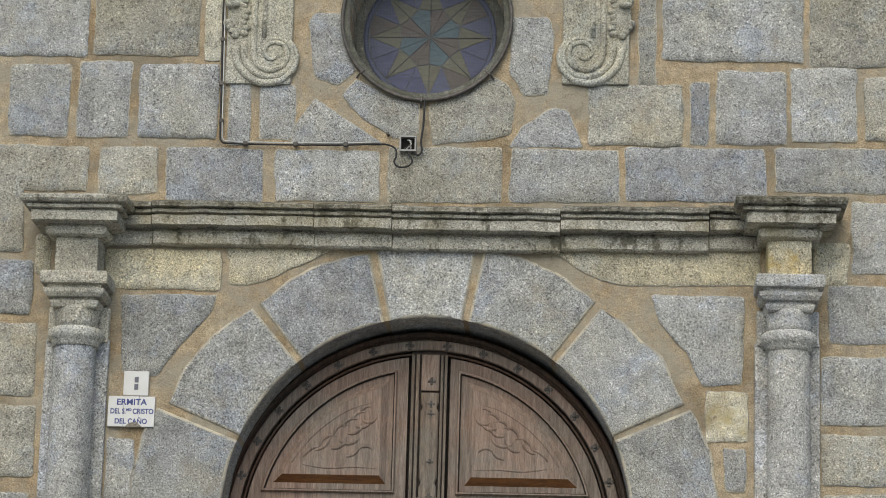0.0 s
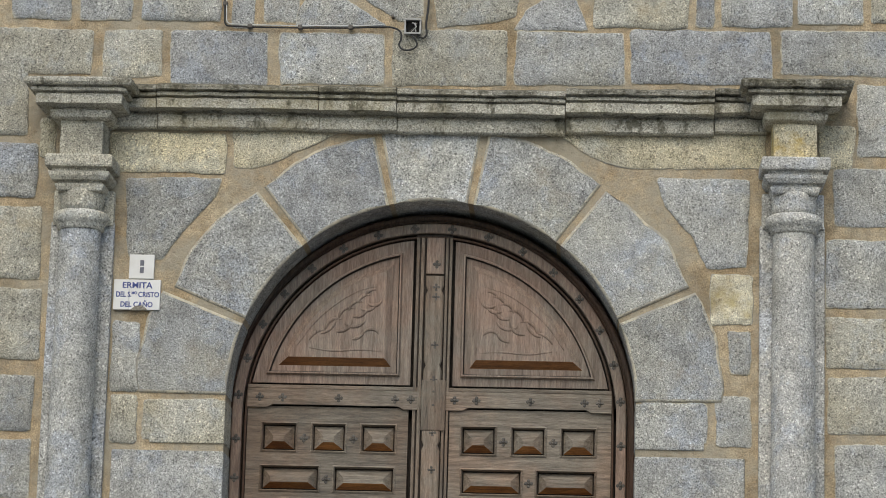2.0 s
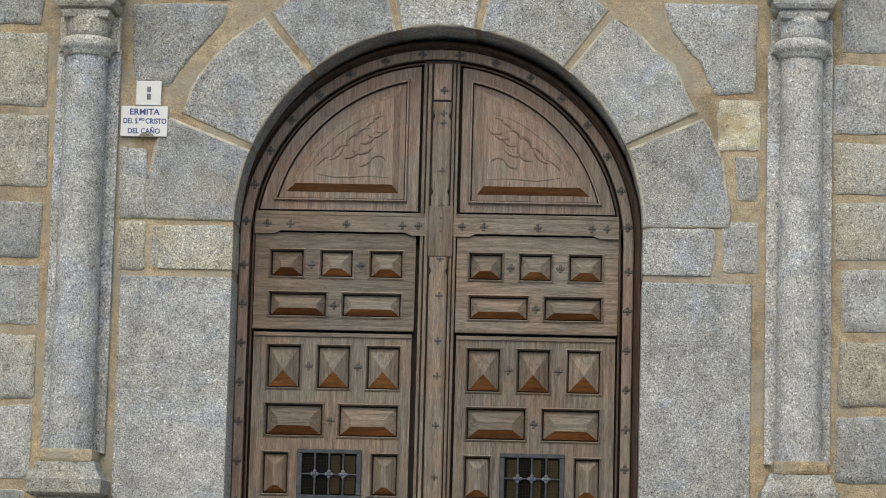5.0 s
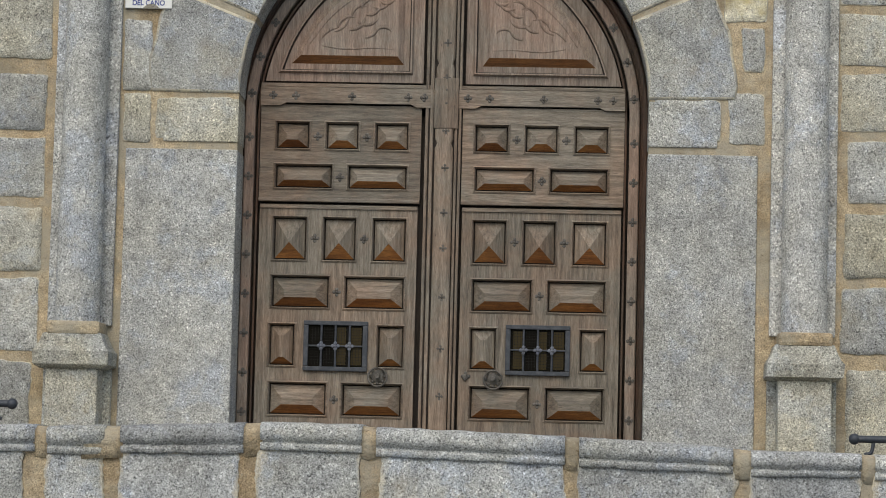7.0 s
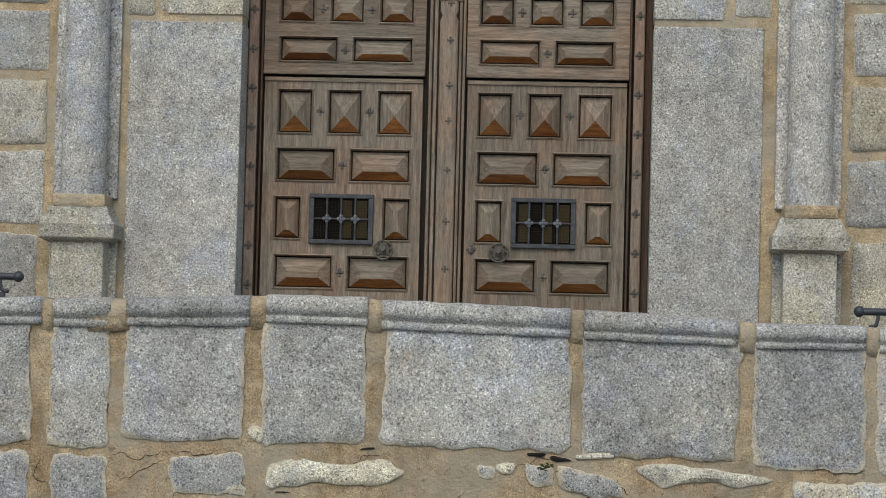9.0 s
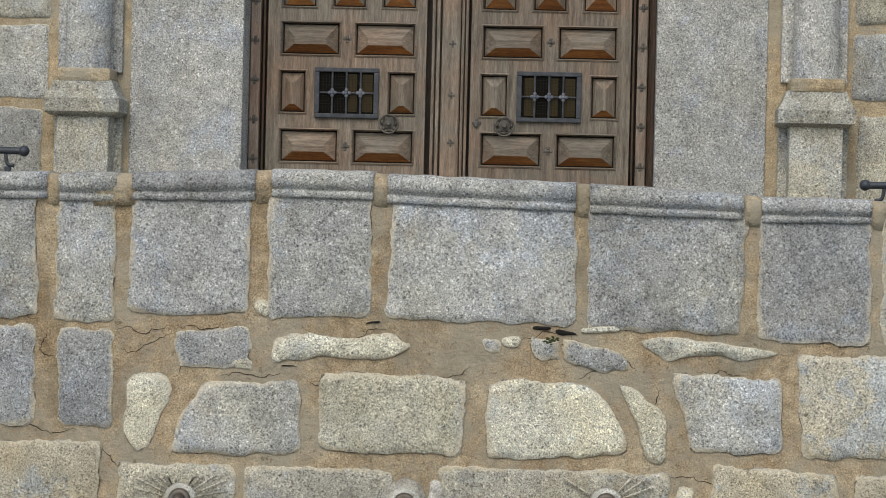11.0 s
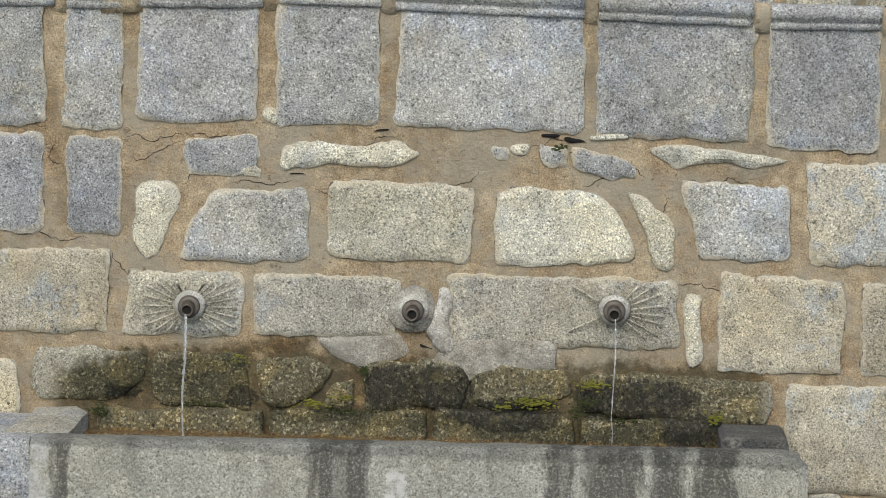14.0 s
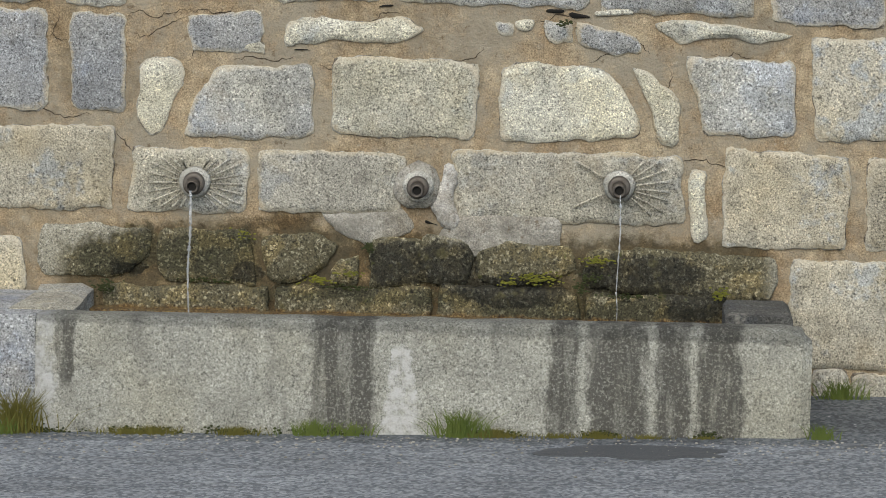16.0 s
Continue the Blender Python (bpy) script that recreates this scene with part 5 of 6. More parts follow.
def trough_slab(x0, x1, name, material, end0=0.0, end1=0.0, y_front=-3.0, top=None, label=""):
    """A thick front slab: leaning face, rounded worn rim, uneven foot."""
    k = max(3, int((x1 - x0) / 0.04))
    loops = []
    for i in range(k + 1):
        f = i / k
        x = x0 + (x1 - x0) * f
        z1 = (0.428 + 0.0095 * (x + 1.5)) if top is None else top
        e = max(end0 * max(0, 1 - (x - x0) / 0.10) ** 2, end1 * max(0, 1 - (x1 - x) / 0.10) ** 2)
        z1 -= e
        n1 = 0.007 * noise.noise(Vector((x * 6, 1.0, 0.0)))
        n2 = 0.005 * noise.noise(Vector((x * 15, 4.0, 0.0)))
        yf = y_front + n1 + 0.6 * e
        loops.append([(x, y_front + 0.15, -0.12), (x, yf - 0.012, -0.12), (x, yf - 0.008 + n2, 0.12), (x, yf + n2, 0.30), (x, yf + 0.004, z1 - 0.045), (x, yf + 0.012, z1 - 0.018 + n2), (x, yf + 0.030, z1 - 0.004 + n2), (x, yf + 0.060, z1 + n2), (x, y_front + 0.13, z1 + n1), (x, y_front + 0.15, z1 - 0.02)])
    return part(name, loft(loops), material, trough, label)


trough_slab(-1.475, -0.013, "front_slab", TROUGH, 0.004, 0.0)
trough_slab(-0.013, 1.600, "front_slab", TROUGH, 0.0, 0.055)
part("back_wall", box((-1.40, -2.32, -0.1), (1.30, -2.19, 0.36), 0.01), WET, trough)
part("bed", box((-1.40, -2.86, -0.1), (1.50, -2.30, 0.06)), WET, trough)
part("end_block", loft([[(-1.60 + a, y, -0.1), (-1.37, y, -0.1), (-1.37 - 0.02 * (y > -2.5), y, 0.41 + h), (-1.44, y, 0.435 + h), (-1.60 + a, y, 0.425 + h)] for y, a, h in ((-2.845, -0.02, 0.0), (-2.6, 0.0, 0.008), (-2.36, 0.0, 0.012), (-2.19, -0.02, 0.018))]), SLAB, trough, "worn grey end block")
part("end_block", loft([[(1.27, y, -0.1), (1.55, y, -0.1), (1.545, y, 0.435 + h), (1.525, y, 0.452 + h), (1.29, y, 0.452 + h), (1.272, y, 0.436 + h)] for y, h in ((-2.60, -0.004), (-2.585, 0.0), (-2.4, 0.01), (-2.19, 0.012))]), DAMP_STONE, trough, "dark damp end block")
part("side_wall", box((1.30, -2.86, -0.1), (1.585, -2.59, 0.415), 0.02), TROUGH, trough)
part("water_surface", box((-1.38, -2.85, 0.30), (1.30, -2.33, 0.335)), POOL, trough, "still clear water in the trough")
nb = thing("kerb_block", "bluish granite block at the trough end", "block")
part("block", box((-2.6, -2.99, -0.12), (-1.476, -2.25, 0.424), 0.008), BLUE, nb)

# cement haunch and limescale below the dry spout
rubble(FOUNTAIN, CEMENT, (-0.43, 0.775), (-0.09, 0.800), (-0.03, 0.725), (-0.20, 0.655), (-0.34, 0.700), depth=0.006, edge=CEMENT)
rubble(FOUNTAIN, CEMENT, (0.14, 0.800), (0.60, 0.800), (0.59, 0.668), (0.40, 0.632), (0.18, 0.606), (0.06, 0.690), depth=0.006, edge=CEMENT)
rubble(FOUNTAIN, WHITE_LIME, (0.045, 0.864), (0.085, 0.954), (0.115, 0.984), (0.141, 0.948), (0.133, 0.876), (0.153, 0.804), (0.141, 0.750), (0.085, 0.768), (0.055, 0.804), depth=0.0125, edge=WHITE_LIME, rough=0.034)
rubble(FOUNTAIN, CEMENT, (-0.125, 0.87), (-0.095, 0.97), (-0.02, 1.005), (0.06, 0.97), (0.075, 0.90), (0.05, 0.83), (-0.06, 0.82), depth=0.018, edge=CEMENT, rough=0.008)


# shade of fallen-out pointing painted as black pieces, and chips set in the mortar
for x0, z0, x1, z1 in ((0.497, 1.640, 0.585, 1.662), (0.600, 1.632, 0.690, 1.645), (-0.690, 1.668, -0.655, 1.684), (-0.555, 1.462, -0.49, 1.475), (-0.20, 1.655, -0.13, 1.663), (0.005, 0.735, 0.075, 0.752), (1.545, 1.062, 1.60, 1.072)):
    block(FOUNTAIN, DARK, x0, z0, x1, z1, depth=0.002, edge=RUBBLE_MORTAR, rough=0.006)
for x0, z0, x1, z1 in ((-0.790, 1.452, -0.665, 1.492), (-0.668, 1.680, -0.590, 1.735), (0.375, 1.560, 0.450, 1.605), (0.720, 1.640, 0.860, 1.668), (-0.02, 1.690, 0.05, 1.706)):
    block(FOUNTAIN, CREAM, x0, z0, x1, z1, depth=0.006, rough=0.010)


# cracks in the pointing: dark slivers painted for the shade inside them
def crack(x0, z0, x1, z1):
    """A jagged dark line on the face: halved again and again, each middle pushed aside."""
    pts = [Vector((x0, z0)), Vector((x1, z1))]
    for _ in range(4):
        out = [pts[0]]
        for p, q in zip(pts[:-1], pts[1:]):
            side = Vector((p.y - q.y, q.x - p.x))
            out += [(p + q) / 2 + side * random.uniform(-0.22, 0.22), q]
        pts = out
    part("crack", tube([(p.x, -2.2005, p.y) for p in pts], lambda t: 0.0005 + 0.0018 * math.sin(math.pi * t) * random.uniform(0.4, 1.3), 5), CRACK_SHADE, FOUNTAIN)


random.seed(5)
for row in ((-1.760, 1.641, -1.595, 1.636), (-1.253, 1.589, -1.005, 1.625), (-1.005, 1.625, -0.722, 1.636), (-1.005, 1.405, -0.816, 1.483), (-0.804, 1.415, -0.533, 1.434), (-1.583, 1.518, -1.512, 1.483), (-1.547, 1.589, -1.583, 1.495), (-1.229, 1.518, -1.010, 1.589), (0.443, 1.589, 0.679, 1.589), (0.679, 1.443, 0.903, 1.483), (1.021, 1.419, 1.038, 1.257), (1.189, 1.483, 1.377, 1.476), (0.104, 1.419, 0.245, 1.495), (-0.250, 1.589, -0.109, 1.625), (0.882, 1.554, 0.941, 1.483), (-1.712, 1.188, -1.406, 1.169), (-1.300, 1.118, -1.217, 1.023), (0.245, 1.011, 0.599, 1.033), (1.071, 1.023, 1.306, 1.028), (-0.439, 1.401, -0.345, 1.353)):
    crack(*row)


# ---- plants and ground marks ----
def tuft(x, y, n, height, spread, material, label, dry=0.3):
    random.seed(int(1000 * (x + 9)))
    bm = bmesh.new()
    z0 = ground_z(x, y) - 0.01
    for _ in range(n):
        a, r = random.uniform(0, 2 * math.pi), spread * abs(random.gauss(0, 0.5))
        bx, by = x + r * math.cos(a) * 1.3, y + 0.4 * r * math.sin(a)
        h = 1.45 * height * random.uniform(0.35, 1.0)
        lean = Vector((random.gauss(0, 0.5) + (bx - x) * 2, random.gauss(-0.15, 0.2), 0)) * h
        w = random.uniform(0.0012, 0.0030)
        mid = Vector((bx, by, z0 + h * 0.6)) + lean * 0.35
        tip = Vector((bx, by, z0 + h)) + lean
        v = [bm.verts.new(p) for p in ((bx - w, by, z0), (bx + w, by, z0), (mid.x + w * 0.8, mid.y - 0.002, mid.z), (mid.x - w * 0.8, mid.y - 0.002, mid.z), tuple(tip))]
        bm.faces.new((v[0], v[1], v[2], v[3]))
        bm.faces.new((v[3], v[2], v[4]))
    t = part("grass_tuft", bm, material, None)
    return tagged(t, label, "grass", "grass tufts along the trough", "stuff")


tuft(-1.54, -3.03, 260, 0.155, 0.085, DRY_GRASS, "tall olive grass tuft at the trough's end")
tuft(-1.60, -3.06, 90, 0.07, 0.10, GRASS, "low green grass beside the tall tuft")
tuft(-1.10, -3.03, 216, 0.032, 0.115, DRY_GRASS, "short olive grass at the trough's foot")
tuft(-0.98, -3.03, 198, 0.036, 0.103, DRY_GRASS, "short olive grass at the trough's foot")
tuft(-0.66, -3.03, 216, 0.036, 0.092, DRY_GRASS, "short olive grass at the trough's foot")
tuft(-0.36, -3.03, 170, 0.06, 0.10, GRASS, "low green grass under the stained slab")
tuft(-0.20, -3.03, 90, 0.05, 0.09, GRASS, "low green grass under the stained slab")
tuft(0.235, -3.04, 200, 0.10, 0.085, GRASS, "bright green grass tuft beside the whitened joint")
tuft(0.37, -3.03, 270, 0.036, 0.103, DRY_GRASS, "mossy olive grass at the trough's foot")
tuft(0.62, -3.03, 126, 0.025, 0.092, DRY_GRASS, "short olive grass at the trough's foot")
tuft(0.78, -3.03, 234, 0.032, 0.069, DRY_GRASS, "mossy olive grass at the trough's foot")
tuft(0.97, -3.03, 126, 0.022, 0.081, DRY_GRASS, "short olive grass at the trough's foot")
tuft(1.19, -3.03, 108, 0.020, 0.057, DRY_GRASS, "short olive grass at the trough's foot")
tuft(1.645, -3.02, 110, 0.055, 0.05, GRASS, "bright green weed at the trough's corner")
tuft(1.77, -2.28, 170, 0.075, 0.075, GRASS, "green weeds at the foot of the wall")


def moss(name, x, z, w, h, n, material, label, y=-2.235):
    random.seed(int(700 * (x + 5)))
    bm = bmesh.new()
    for _ in range(int(n * 1.8)):
        px, pz = x + random.gauss(0, 0.5) * w, z + random.gauss(0, 0.5) * h
        ball((px, y - random.uniform(0.0, 0.008), pz), random.uniform(0.003, 0.007), bm, (1.3, 0.7, 0.7), 1)
    return tagged(part(name, bm, material, None), label, "moss", kind="stuff")


for x, z, w, h, n in ((0.49, 0.535, 0.10, 0.022, 70), (0.75, 0.615, 0.06, 0.02, 40), (1.26, 0.49, 0.04, 0.025, 34), (-0.43, 0.50, 0.07, 0.02, 36), (-0.75, 0.685, 0.05, 0.025, 14), (0.37, 0.51, 0.04, 0.012, 16), (-0.30, 0.53, 0.07, 0.015, 18)):
    moss("moss", x, z, w, h, n, MOSS, "yellow-green moss on the wet stones", -2.25)
for x, z, w, h, n in ((-0.217, 0.646, 0.022, 0.022, 30), (0.72, 0.54, 0.05, 0.02, 30), (0.68, 0.50, 0.03, 0.03, 24), (-1.33, 0.45, 0.05, 0.03, 40), (-0.30, 0.47, 0.10, 0.012, 24), (0.90, 0.47, 0.12, 0.010, 24), (0.585, 1.60, 0.035, 0.018, 22), (-0.9, 0.485, 0.12, 0.010, 24)):
    moss("dark_moss", x, z, w, h, n, DARK_MOSS, "dark green moss in the joints", -2.245)


def ground_patch(cx_, cy_, rx, ry, material, name, label, lift=0.004):
    pts = []
    for i in range(40):
        a = 2 * math.pi * i / 40
        f = 1 + 0.45 * noise.noise(Vector((math.cos(a) * 1.6 + cx_, math.sin(a) * 1.6, 4.0)))
        x, y = cx_ + rx * f * math.cos(a), cy_ + ry * f * math.sin(a)
        pts.append((x, y, ground_z(x, y) + lift))
    low = [(x, y, z - 0.02) for x, y, z in pts]
    return tagged(part(name, loft([low, pts]), material, None), label, "patch", kind="structure")


ground_patch(0.90, -3.33, 0.37, 0.14, DAMP, "damp_patch", "damp dark patch on the asphalt by the trough")
ground_patch(-0.78, -4.62, 0.36, 0.25, BROWN_PATCH, "road_cover", "dark brown patch on the asphalt")
random.seed(11)
for x, w, n in ((-1.45, 0.10, 60), (-1.05, 0.16, 60), (-0.68, 0.10, 50), (-0.33, 0.14, 60), (0.30, 0.14, 70), (0.78, 0.07, 50), (1.2, 0.06, 24)):
    moss("ground_moss", x, ground_z(x, -3.04) + 0.012, w, 0.016, n, DARK_MOSS, "dark moss at the foot of the trough", -3.022)
bm = bmesh.new()
for _ in range(420):
    x, y = random.uniform(-1.8, 2.0), -3.06 - abs(random.gauss(0, 0.22))
    ball((x, y, ground_z(x, y) + 0.001), random.uniform(0.003, 0.008), bm, (1, 1, 0.7), 1)
tagged(part("gravel", bm, CEMENT, None), "loose grit along the trough's foot", "gravel", kind="stuff")

# ---- wall stones, last ----
random.seed(21)

# facade: ashlar above the cornice
block(FACADE, GREY, -2.490, 6.364, -1.832, 6.956)
block(FACADE, WARM, -1.803, 6.372, -1.243, 6.963)
block(FACADE, CREAM, -1.217, 6.392, -1.134, 6.873)
block(FACADE, WARM, 1.037, 6.289, 1.133, 6.712)
block(FACADE, GREY, 1.153, 6.374, 1.893, 6.840)
block(FACADE, WARM, 1.919, 6.352, 2.461, 6.848)
block(FACADE, GREY, -2.232, 5.927, -1.906, 6.328)
block(FACADE, GREY, -1.871, 5.932, -1.590, 6.345)
block(FACADE, GREY, -1.551, 5.925, -1.138, 6.337)
block(FACADE, GREY, -1.079, 5.914, -0.964, 6.219)
block(FACADE, GREY, -0.926, 5.923, -0.726, 6.221)
block(FACADE, WARM, 0.780, 5.919, 1.273, 6.252)
block(FACADE, BLUE, 1.308, 5.954, 1.406, 6.250)
block(FACADE, GREY, 1.435, 5.943, 1.808, 6.336)
block(FACADE, GREY, 1.819, 5.957, 2.168, 6.362)
block(FACADE, WARM, 2.191, 5.968, 2.513, 6.315)
rubble(FACADE, GREY, (-0.684, 6.568), (-0.653, 6.624), (-0.505, 6.625), (-0.481, 6.431), (-0.412, 6.300), (-0.509, 6.226), (-0.640, 6.261))
rubble(FACADE, GREY, (0.376, 6.617), (0.582, 6.614), (0.613, 6.522), (0.575, 6.185), (0.444, 6.177), (0.368, 6.310))
rubble(FACADE, GREY, (-0.755, 5.906), (-0.736, 6.009), (-0.633, 6.169), (-0.485, 6.055), (-0.258, 5.916))
rubble(FACADE, GREY, (-0.501, 6.177), (-0.416, 6.270), (-0.243, 6.168), (-0.078, 6.134), (-0.085, 5.964), (-0.207, 5.944), (-0.385, 6.045))
rubble(FACADE, WARM, (-0.043, 6.128), (0.166, 6.198), (0.292, 6.291), (0.370, 6.243), (0.413, 6.140), (0.390, 5.983), (0.289, 5.939), (-0.025, 5.910))
rubble(FACADE, BLUE, (0.385, 5.919), (0.447, 6.017), (0.591, 6.106), (0.672, 6.101), (0.754, 5.927))
block(FACADE, WARM, -2.430, 5.632, -1.787, 5.890)
block(FACADE, WARM, -1.737, 5.625, -1.428, 5.888)
block(FACADE, BLUE, -1.395, 5.593, -0.880, 5.882)
block(FACADE, GREY, -0.830, 5.596, -0.282, 5.881)
block(FACADE, WARM, -0.241, 5.599, 0.345, 5.911)
block(FACADE, GREY, 0.386, 5.614, 0.947, 5.908)
block(FACADE, BLUE, 0.976, 5.631, 1.695, 5.918)
block(FACADE, GREY, 1.739, 5.681, 2.509, 5.929)

# facade: beside the columns
block(FACADE, WARM, -2.412, 5.306, -2.112, 5.675)
block(FACADE, GREY, -2.388, 4.986, -2.043, 5.277)
block(FACADE, WARM, -2.362, 4.564, -2.008, 4.939)
block(FACADE, FRIEZE, -2.042, 5.209, -1.954, 5.394)
block(FACADE, FRIEZE, 1.941, 5.216, 2.106, 5.416)
block(FACADE, GREY, 2.129, 5.268, 2.505, 5.645)
block(FACADE, GREY, 2.002, 4.900, 2.500, 5.208)
block(FACADE, GREY, 1.967, 4.485, 2.495, 4.842)
block(FACADE, WARM, 1.965, 4.184, 2.490, 4.445)
block(FACADE, WARM, -2.412, 4.141, -1.984, 4.513)
block(FACADE, GREY, -2.393, 3.784, -2.001, 4.078)
block(FACADE, GREY, -2.377, 3.440, -1.992, 3.747)
block(FACADE, WARM, -2.360, 3.070, -2.000, 3.400)
block(FACADE, GREY, -2.342, 2.668, -2.006, 3.036)
block(FACADE, GREY, 1.975, 4.180, 2.423, 4.445)
block(FACADE, WARM, 1.978, 3.854, 2.424, 4.146)
block(FACADE, GREY, 2.009, 3.496, 2.426, 3.812)
block(FACADE, WARM, 1.998, 3.124, 2.428, 3.451)
block(FACADE, GREY, 1.988, 2.748, 2.430, 3.082)
block(FACADE, GREY, -2.381, 1.979, -2.032, 2.624)
block(FACADE, WARM, 2.020, 2.089, 2.392, 2.673)

# facade: frieze and spandrels
block(FACADE, FRIEZE, -1.675, 5.130, -1.070, 5.344)
rubble(FACADE, FRIEZE, (-1.049, 5.355), (-0.489, 5.358), (-0.691, 5.254), (-0.890, 5.162), (-1.040, 5.156))
rubble(FACADE, FRIEZE, (0.584, 5.375), (1.673, 5.387), (1.673, 5.193), (0.909, 5.186), (0.750, 5.266))
rubble(FACADE, GREY, (-1.595, 5.103), (-1.088, 5.111), (-1.118, 5.016), (-1.320, 4.766), (-1.384, 4.672), (-1.564, 4.686))
rubble(FACADE, GREY, (1.115, 5.148), (1.593, 5.145), (1.578, 4.685), (1.369, 4.670), (1.299, 4.837), (1.156, 4.997))
block(FACADE, GREY, -1.617, 4.021, -1.471, 4.332)
block(FACADE, WARM, -1.604, 3.751, -1.475, 3.963)
block(FACADE, WARM, -1.441, 3.756, -1.058, 3.968)
block(FACADE, GREY, 1.491, 4.160, 1.597, 4.351)
block(FACADE, GREY, 1.431, 3.798, 1.602, 4.020)
block(FACADE, GREY, 1.055, 3.781, 1.392, 3.997)
block(FACADE, LIME, 1.394, 4.391, 1.607, 4.652)

# fountain wall: course below the coping
block(FOUNTAIN, GREY, -1.917, 1.627, -1.599, 2.152)
block(FOUNTAIN, GREY, -1.517, 1.625, -1.258, 2.160)
block(FOUNTAIN, BLUE, -1.203, 1.660, -0.690, 2.175)
block(FOUNTAIN, GREY, -0.609, 1.671, -0.168, 2.183)
block(FOUNTAIN, GREY, -0.111, 1.674, 0.677, 2.179)
block(FOUNTAIN, GREY, 0.720, 1.646, 1.380, 2.164)
block(FOUNTAIN, BLUE, 1.441, 1.620, 1.911, 2.148)
block(FOUNTAIN, GREY, 1.944, 1.614, 2.240, 2.157)

# fountain wall: small stones and relieving arch
block(FOUNTAIN, BLUE, -1.909, 1.181, -1.586, 1.608)
block(FOUNTAIN, BLUE, -1.504, 1.191, -1.269, 1.589)
block(FOUNTAIN, BLUE, -0.984, 1.470, -0.697, 1.598)
rubble(FOUNTAIN, CREAM, (-1.199, 1.399), (-1.044, 1.431), (-0.995, 1.380), (-1.059, 1.236), (-1.105, 1.091), (-1.177, 1.084), (-1.227, 1.207))
rubble(FOUNTAIN, CREAM, (-0.605, 1.576), (-0.522, 1.601), (-0.236, 1.590), (-0.095, 1.622), (0.013, 1.554), (-0.116, 1.493), (-0.425, 1.509), (-0.591, 1.472))
rubble(FOUNTAIN, CREAM, (0.957, 1.615), (1.037, 1.622), (1.318, 1.606), (1.520, 1.564), (1.390, 1.540), (1.160, 1.559), (1.067, 1.524))
rubble(FOUNTAIN, CREAM, (0.315, 1.102), (0.313, 1.391), (0.383, 1.440), (0.737, 1.426), (0.845, 1.334), (0.920, 1.171), (0.891, 1.118))
rubble(FOUNTAIN, CREAM, (0.864, 1.415), (0.949, 1.389), (1.070, 1.265), (1.074, 1.124), (1.003, 1.122), (0.948, 1.262))
rubble(FOUNTAIN, GREY, (0.633, 1.607), (0.709, 1.590), (0.874, 1.559), (0.913, 1.501), (0.806, 1.487), (0.640, 1.522))
rubble(FOUNTAIN, GREY, (-1.023, 1.089), (-0.969, 1.257), (-0.871, 1.393), (-0.470, 1.404), (-0.452, 1.105), (-0.750, 1.077))
rubble(FOUNTAIN, GREY, (1.073, 1.477), (1.555, 1.471), (1.553, 1.146), (1.167, 1.143), (1.127, 1.318))
rubble(FOUNTAIN, GREY, (0.289, 1.598), (0.379, 1.596), (0.366, 1.539), (0.300, 1.547))
rubble(FOUNTAIN, GREY, (0.497, 1.604), (0.614, 1.597), (0.616, 1.522), (0.503, 1.528))
block(FOUNTAIN, CREAM, -0.396, 1.103, 0.221, 1.440)
block(FOUNTAIN, TAN, 1.615, 1.139, 2.118, 1.561)

# fountain wall: spout course
block(FOUNTAIN, TAN, -1.902, 0.761, -1.299, 1.125)
block(FOUNTAIN, SLAB, -0.700, 0.773, -0.085, 1.050)
block(FOUNTAIN, TAN, 1.250, 0.681, 1.792, 1.089)
block(FOUNTAIN, TAN, 1.858, 0.683, 2.132, 1.079)
block(FOUNTAIN, CREAM, 1.133, 0.724, 1.199, 0.977)

# fountain wall: wet course behind the trough
block(FOUNTAIN, TAN, -1.928, 0.337, -1.690, 0.652)
block(FOUNTAIN, TAN, 1.556, 0.180, 2.127, 0.632)
rubble(FOUNTAIN, WET, (-1.627, 0.709), (-1.393, 0.716), (-1.140, 0.698), (-1.153, 0.576), (-1.280, 0.477), (-1.633, 0.484), depth=0.012)
rubble(FOUNTAIN, WET, (-1.125, 0.693), (-0.924, 0.702), (-0.721, 0.706), (-0.708, 0.566), (-0.677, 0.461), (-0.911, 0.458), (-1.087, 0.474), (-1.128, 0.540), depth=0.012)
rubble(FOUNTAIN, WET, (-0.671, 0.679), (-0.449, 0.695), (-0.336, 0.652), (-0.411, 0.539), (-0.551, 0.466), (-0.633, 0.480), (-0.677, 0.565), depth=0.012)
rubble(FOUNTAIN, WET, (-0.201, 0.667), (-0.006, 0.674), (0.000, 0.489), (-0.215, 0.482), depth=0.012)
rubble(FOUNTAIN, WET, (0.002, 0.680), (0.178, 0.687), (0.216, 0.601), (0.203, 0.508), (0.102, 0.495), (0.002, 0.508), depth=0.012)
rubble(FOUNTAIN, WET, (-0.356, 0.578), (-0.261, 0.611), (-0.268, 0.486), (-0.395, 0.486), depth=0.012)
rubble(FOUNTAIN, WET, (0.213, 0.654), (0.390, 0.687), (0.642, 0.667), (0.667, 0.561), (0.516, 0.502), (0.340, 0.482), (0.238, 0.522), depth=0.012)
rubble(FOUNTAIN, WET, (0.686, 0.655), (0.958, 0.668), (1.236, 0.653), (1.488, 0.649), (1.507, 0.510), (1.463, 0.451), (1.211, 0.441), (0.958, 0.470), (0.686, 0.490), depth=0.012)
block(FOUNTAIN, WET, -1.349, 0.216, -0.645, 0.459, depth=0.030)
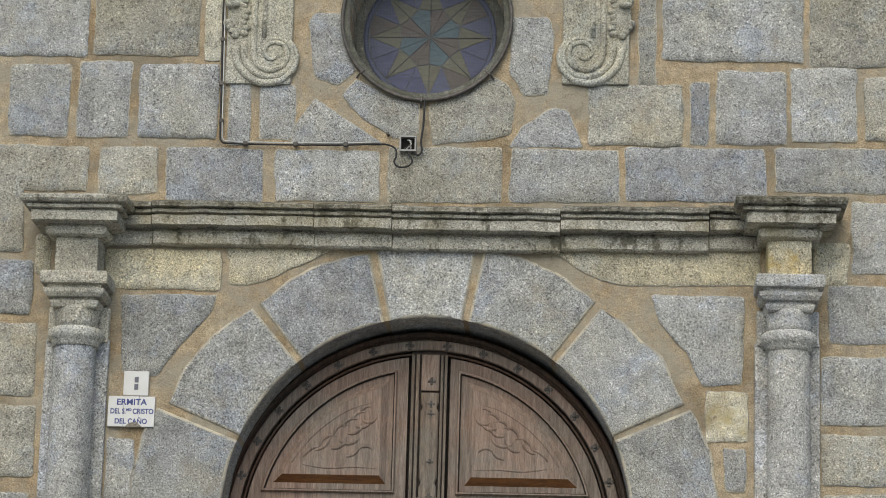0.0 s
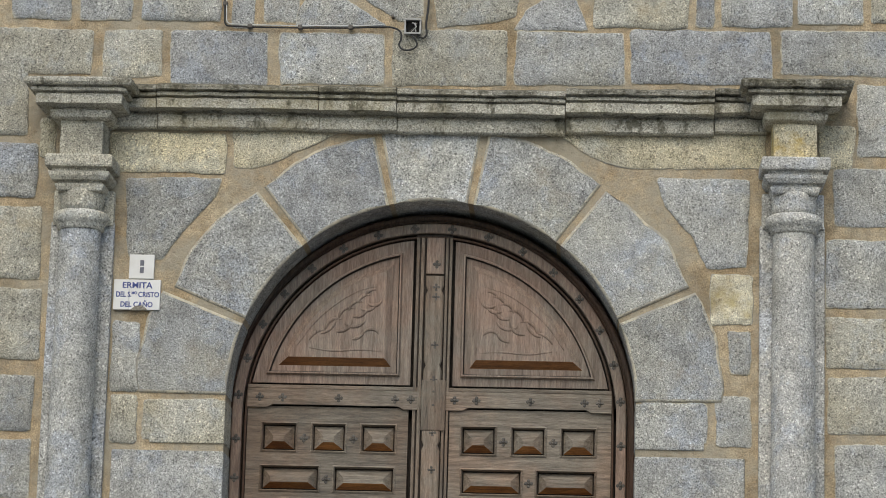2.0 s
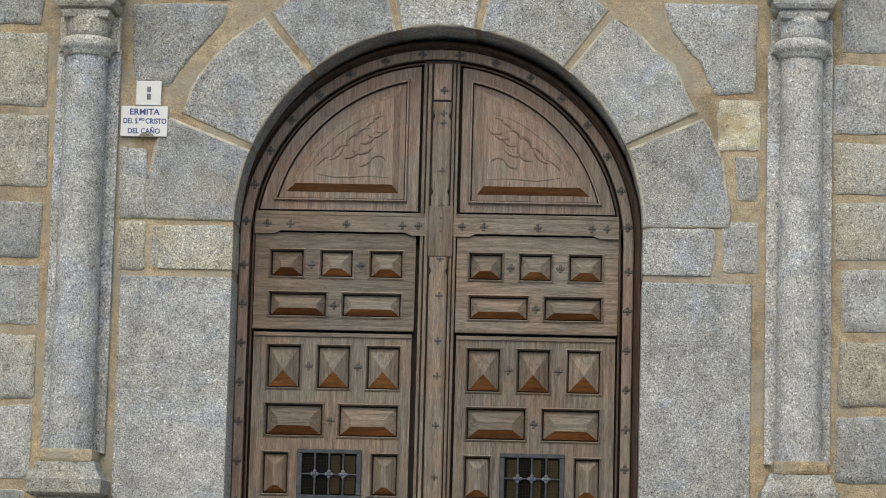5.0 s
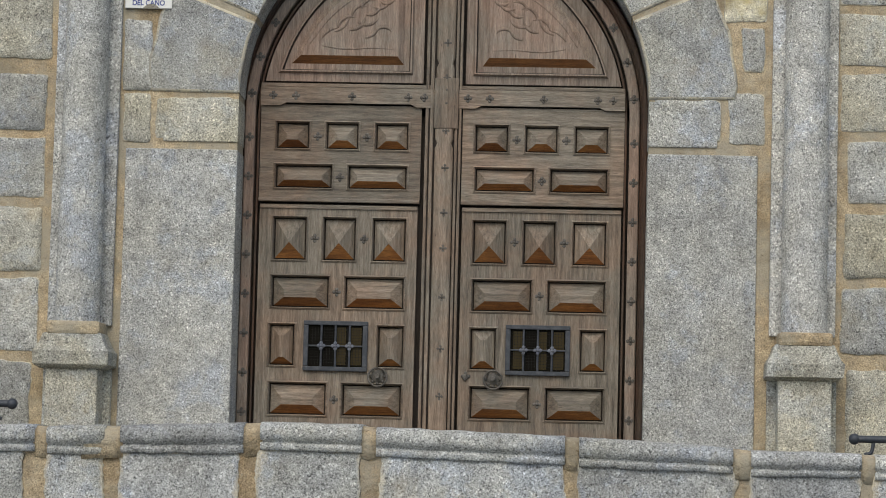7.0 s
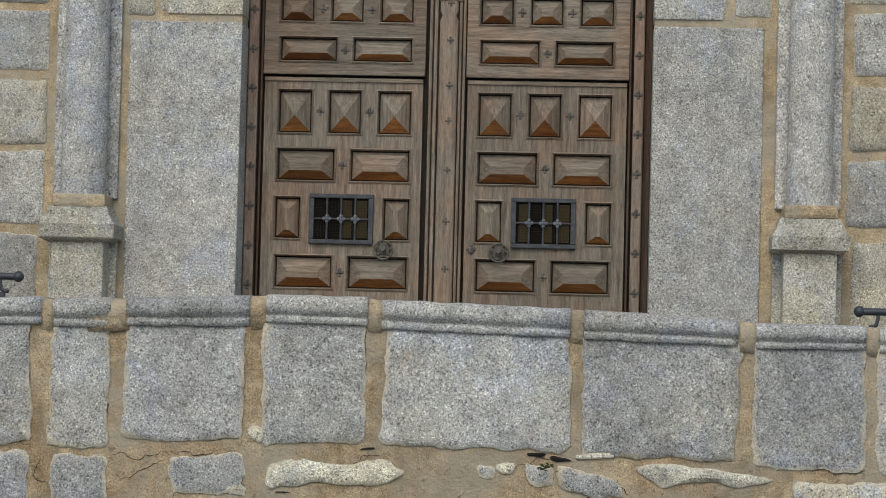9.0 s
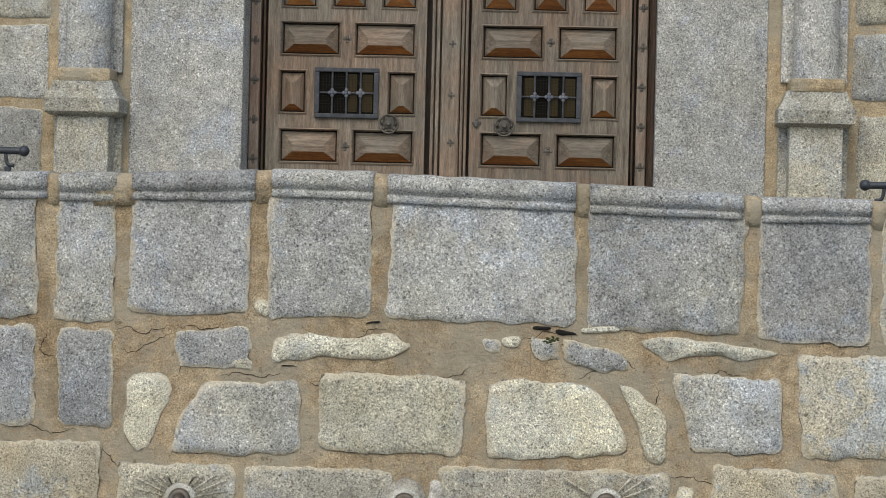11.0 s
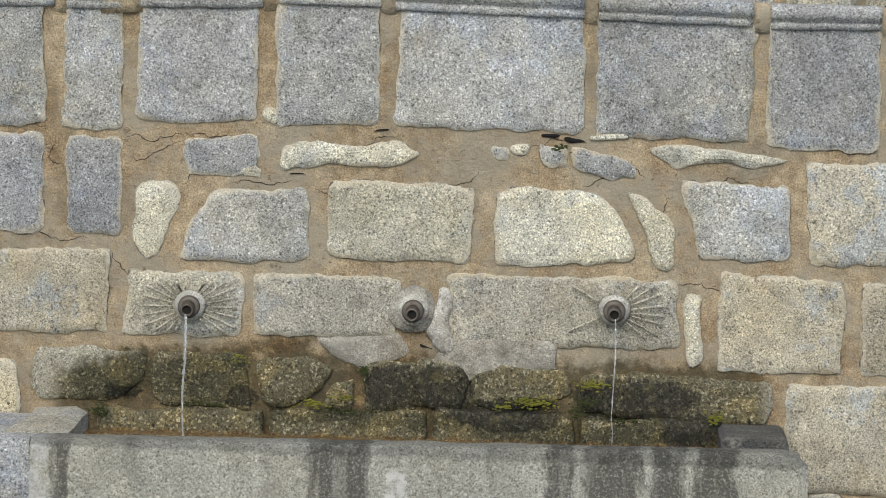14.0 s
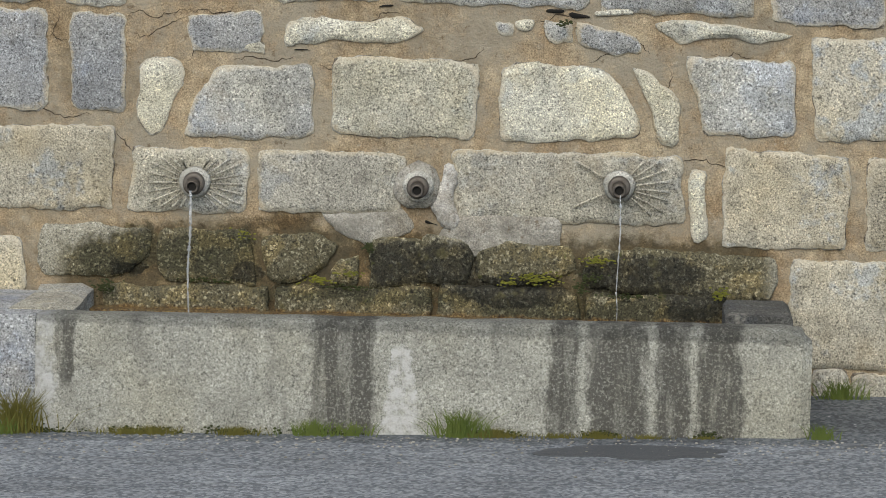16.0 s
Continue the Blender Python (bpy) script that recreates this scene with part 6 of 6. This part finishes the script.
block(FOUNTAIN, WET, -0.630, 0.238, 0.050, 0.475, depth=0.030)
block(FOUNTAIN, WET, 0.064, 0.258, 0.669, 0.489, depth=0.030)
block(FOUNTAIN, WET, 0.683, 0.278, 1.307, 0.479, depth=0.030)
block(FOUNTAIN, WARM, 1.670, 0.025, 1.811, 0.162)
block(FOUNTAIN, WARM, 1.826, 0.021, 2.140, 0.160)

# spout slabs
block(FOUNTAIN, SLAB, -1.239, 0.775, -0.745, 1.031)
block(FOUNTAIN, SLAB, 0.135, 0.762, 1.110, 1.060)

# coping stones
CROWN = [(-1.916, -1.557, 2.246, 2.259, 2.137, 2.145, GREY), (-1.504, -1.258, 2.253, 2.262, 2.135, 2.138, GREY), (-1.194, -0.675, 2.263, 2.285, 2.149, 2.155, BLUE), (-0.604, -0.178, 2.291, 2.289, 2.176, 2.169, GREY),
         (-0.118, 0.670, 2.281, 2.260, 2.159, 2.141, GREY), (0.729, 1.367, 2.259, 2.230, 2.137, 2.123, GREY), (1.442, 1.895, 2.220, 2.219, 2.115, 2.119, BLUE), (1.953, 2.322, 2.214, 2.209, 2.111, 2.106, GREY)]
for row in CROWN:
    coping(*row)
for p, q in zip(CROWN[:-1], CROWN[1:]):
    wide = 0.10 if q[0] == -1.194 else 0.012
    coping(p[1] - wide, q[0] + 0.012, p[3] - 0.002, q[2] - 0.002, p[5] - 0.02, q[4] - 0.02, MORTAR, -0.003 if wide > 0.05 else 0.010)

# plain ashlar beyond the framed stretch
def ashlar(wall, x0, x1, z0, z1, mats):
    z = z0
    while z < z1 - 0.1:
        h = min(random.uniform(0.28, 0.40), z1 - z)
        x = x0
        while x < x1 - 0.1:
            w = min(random.uniform(0.4, 0.8), x1 - x)
            block(wall, random.choice(mats), x + 0.015, z + 0.015, x + w - 0.015, z + h - 0.015)
            x += w
        z += h


ashlar(FACADE, -4.6, -2.30, 1.35, 7.0, (GREY, WARM, BLUE))
ashlar(FACADE, 2.32, 4.6, 1.35, 7.0, (GREY, WARM, BLUE))
ashlar(FOUNTAIN, -4.4, -2.05, 0.45, 2.15, (GREY, WARM, BLUE))
ashlar(FOUNTAIN, 2.20, 4.4, 0.02, 2.15, (GREY, WARM, BLUE))
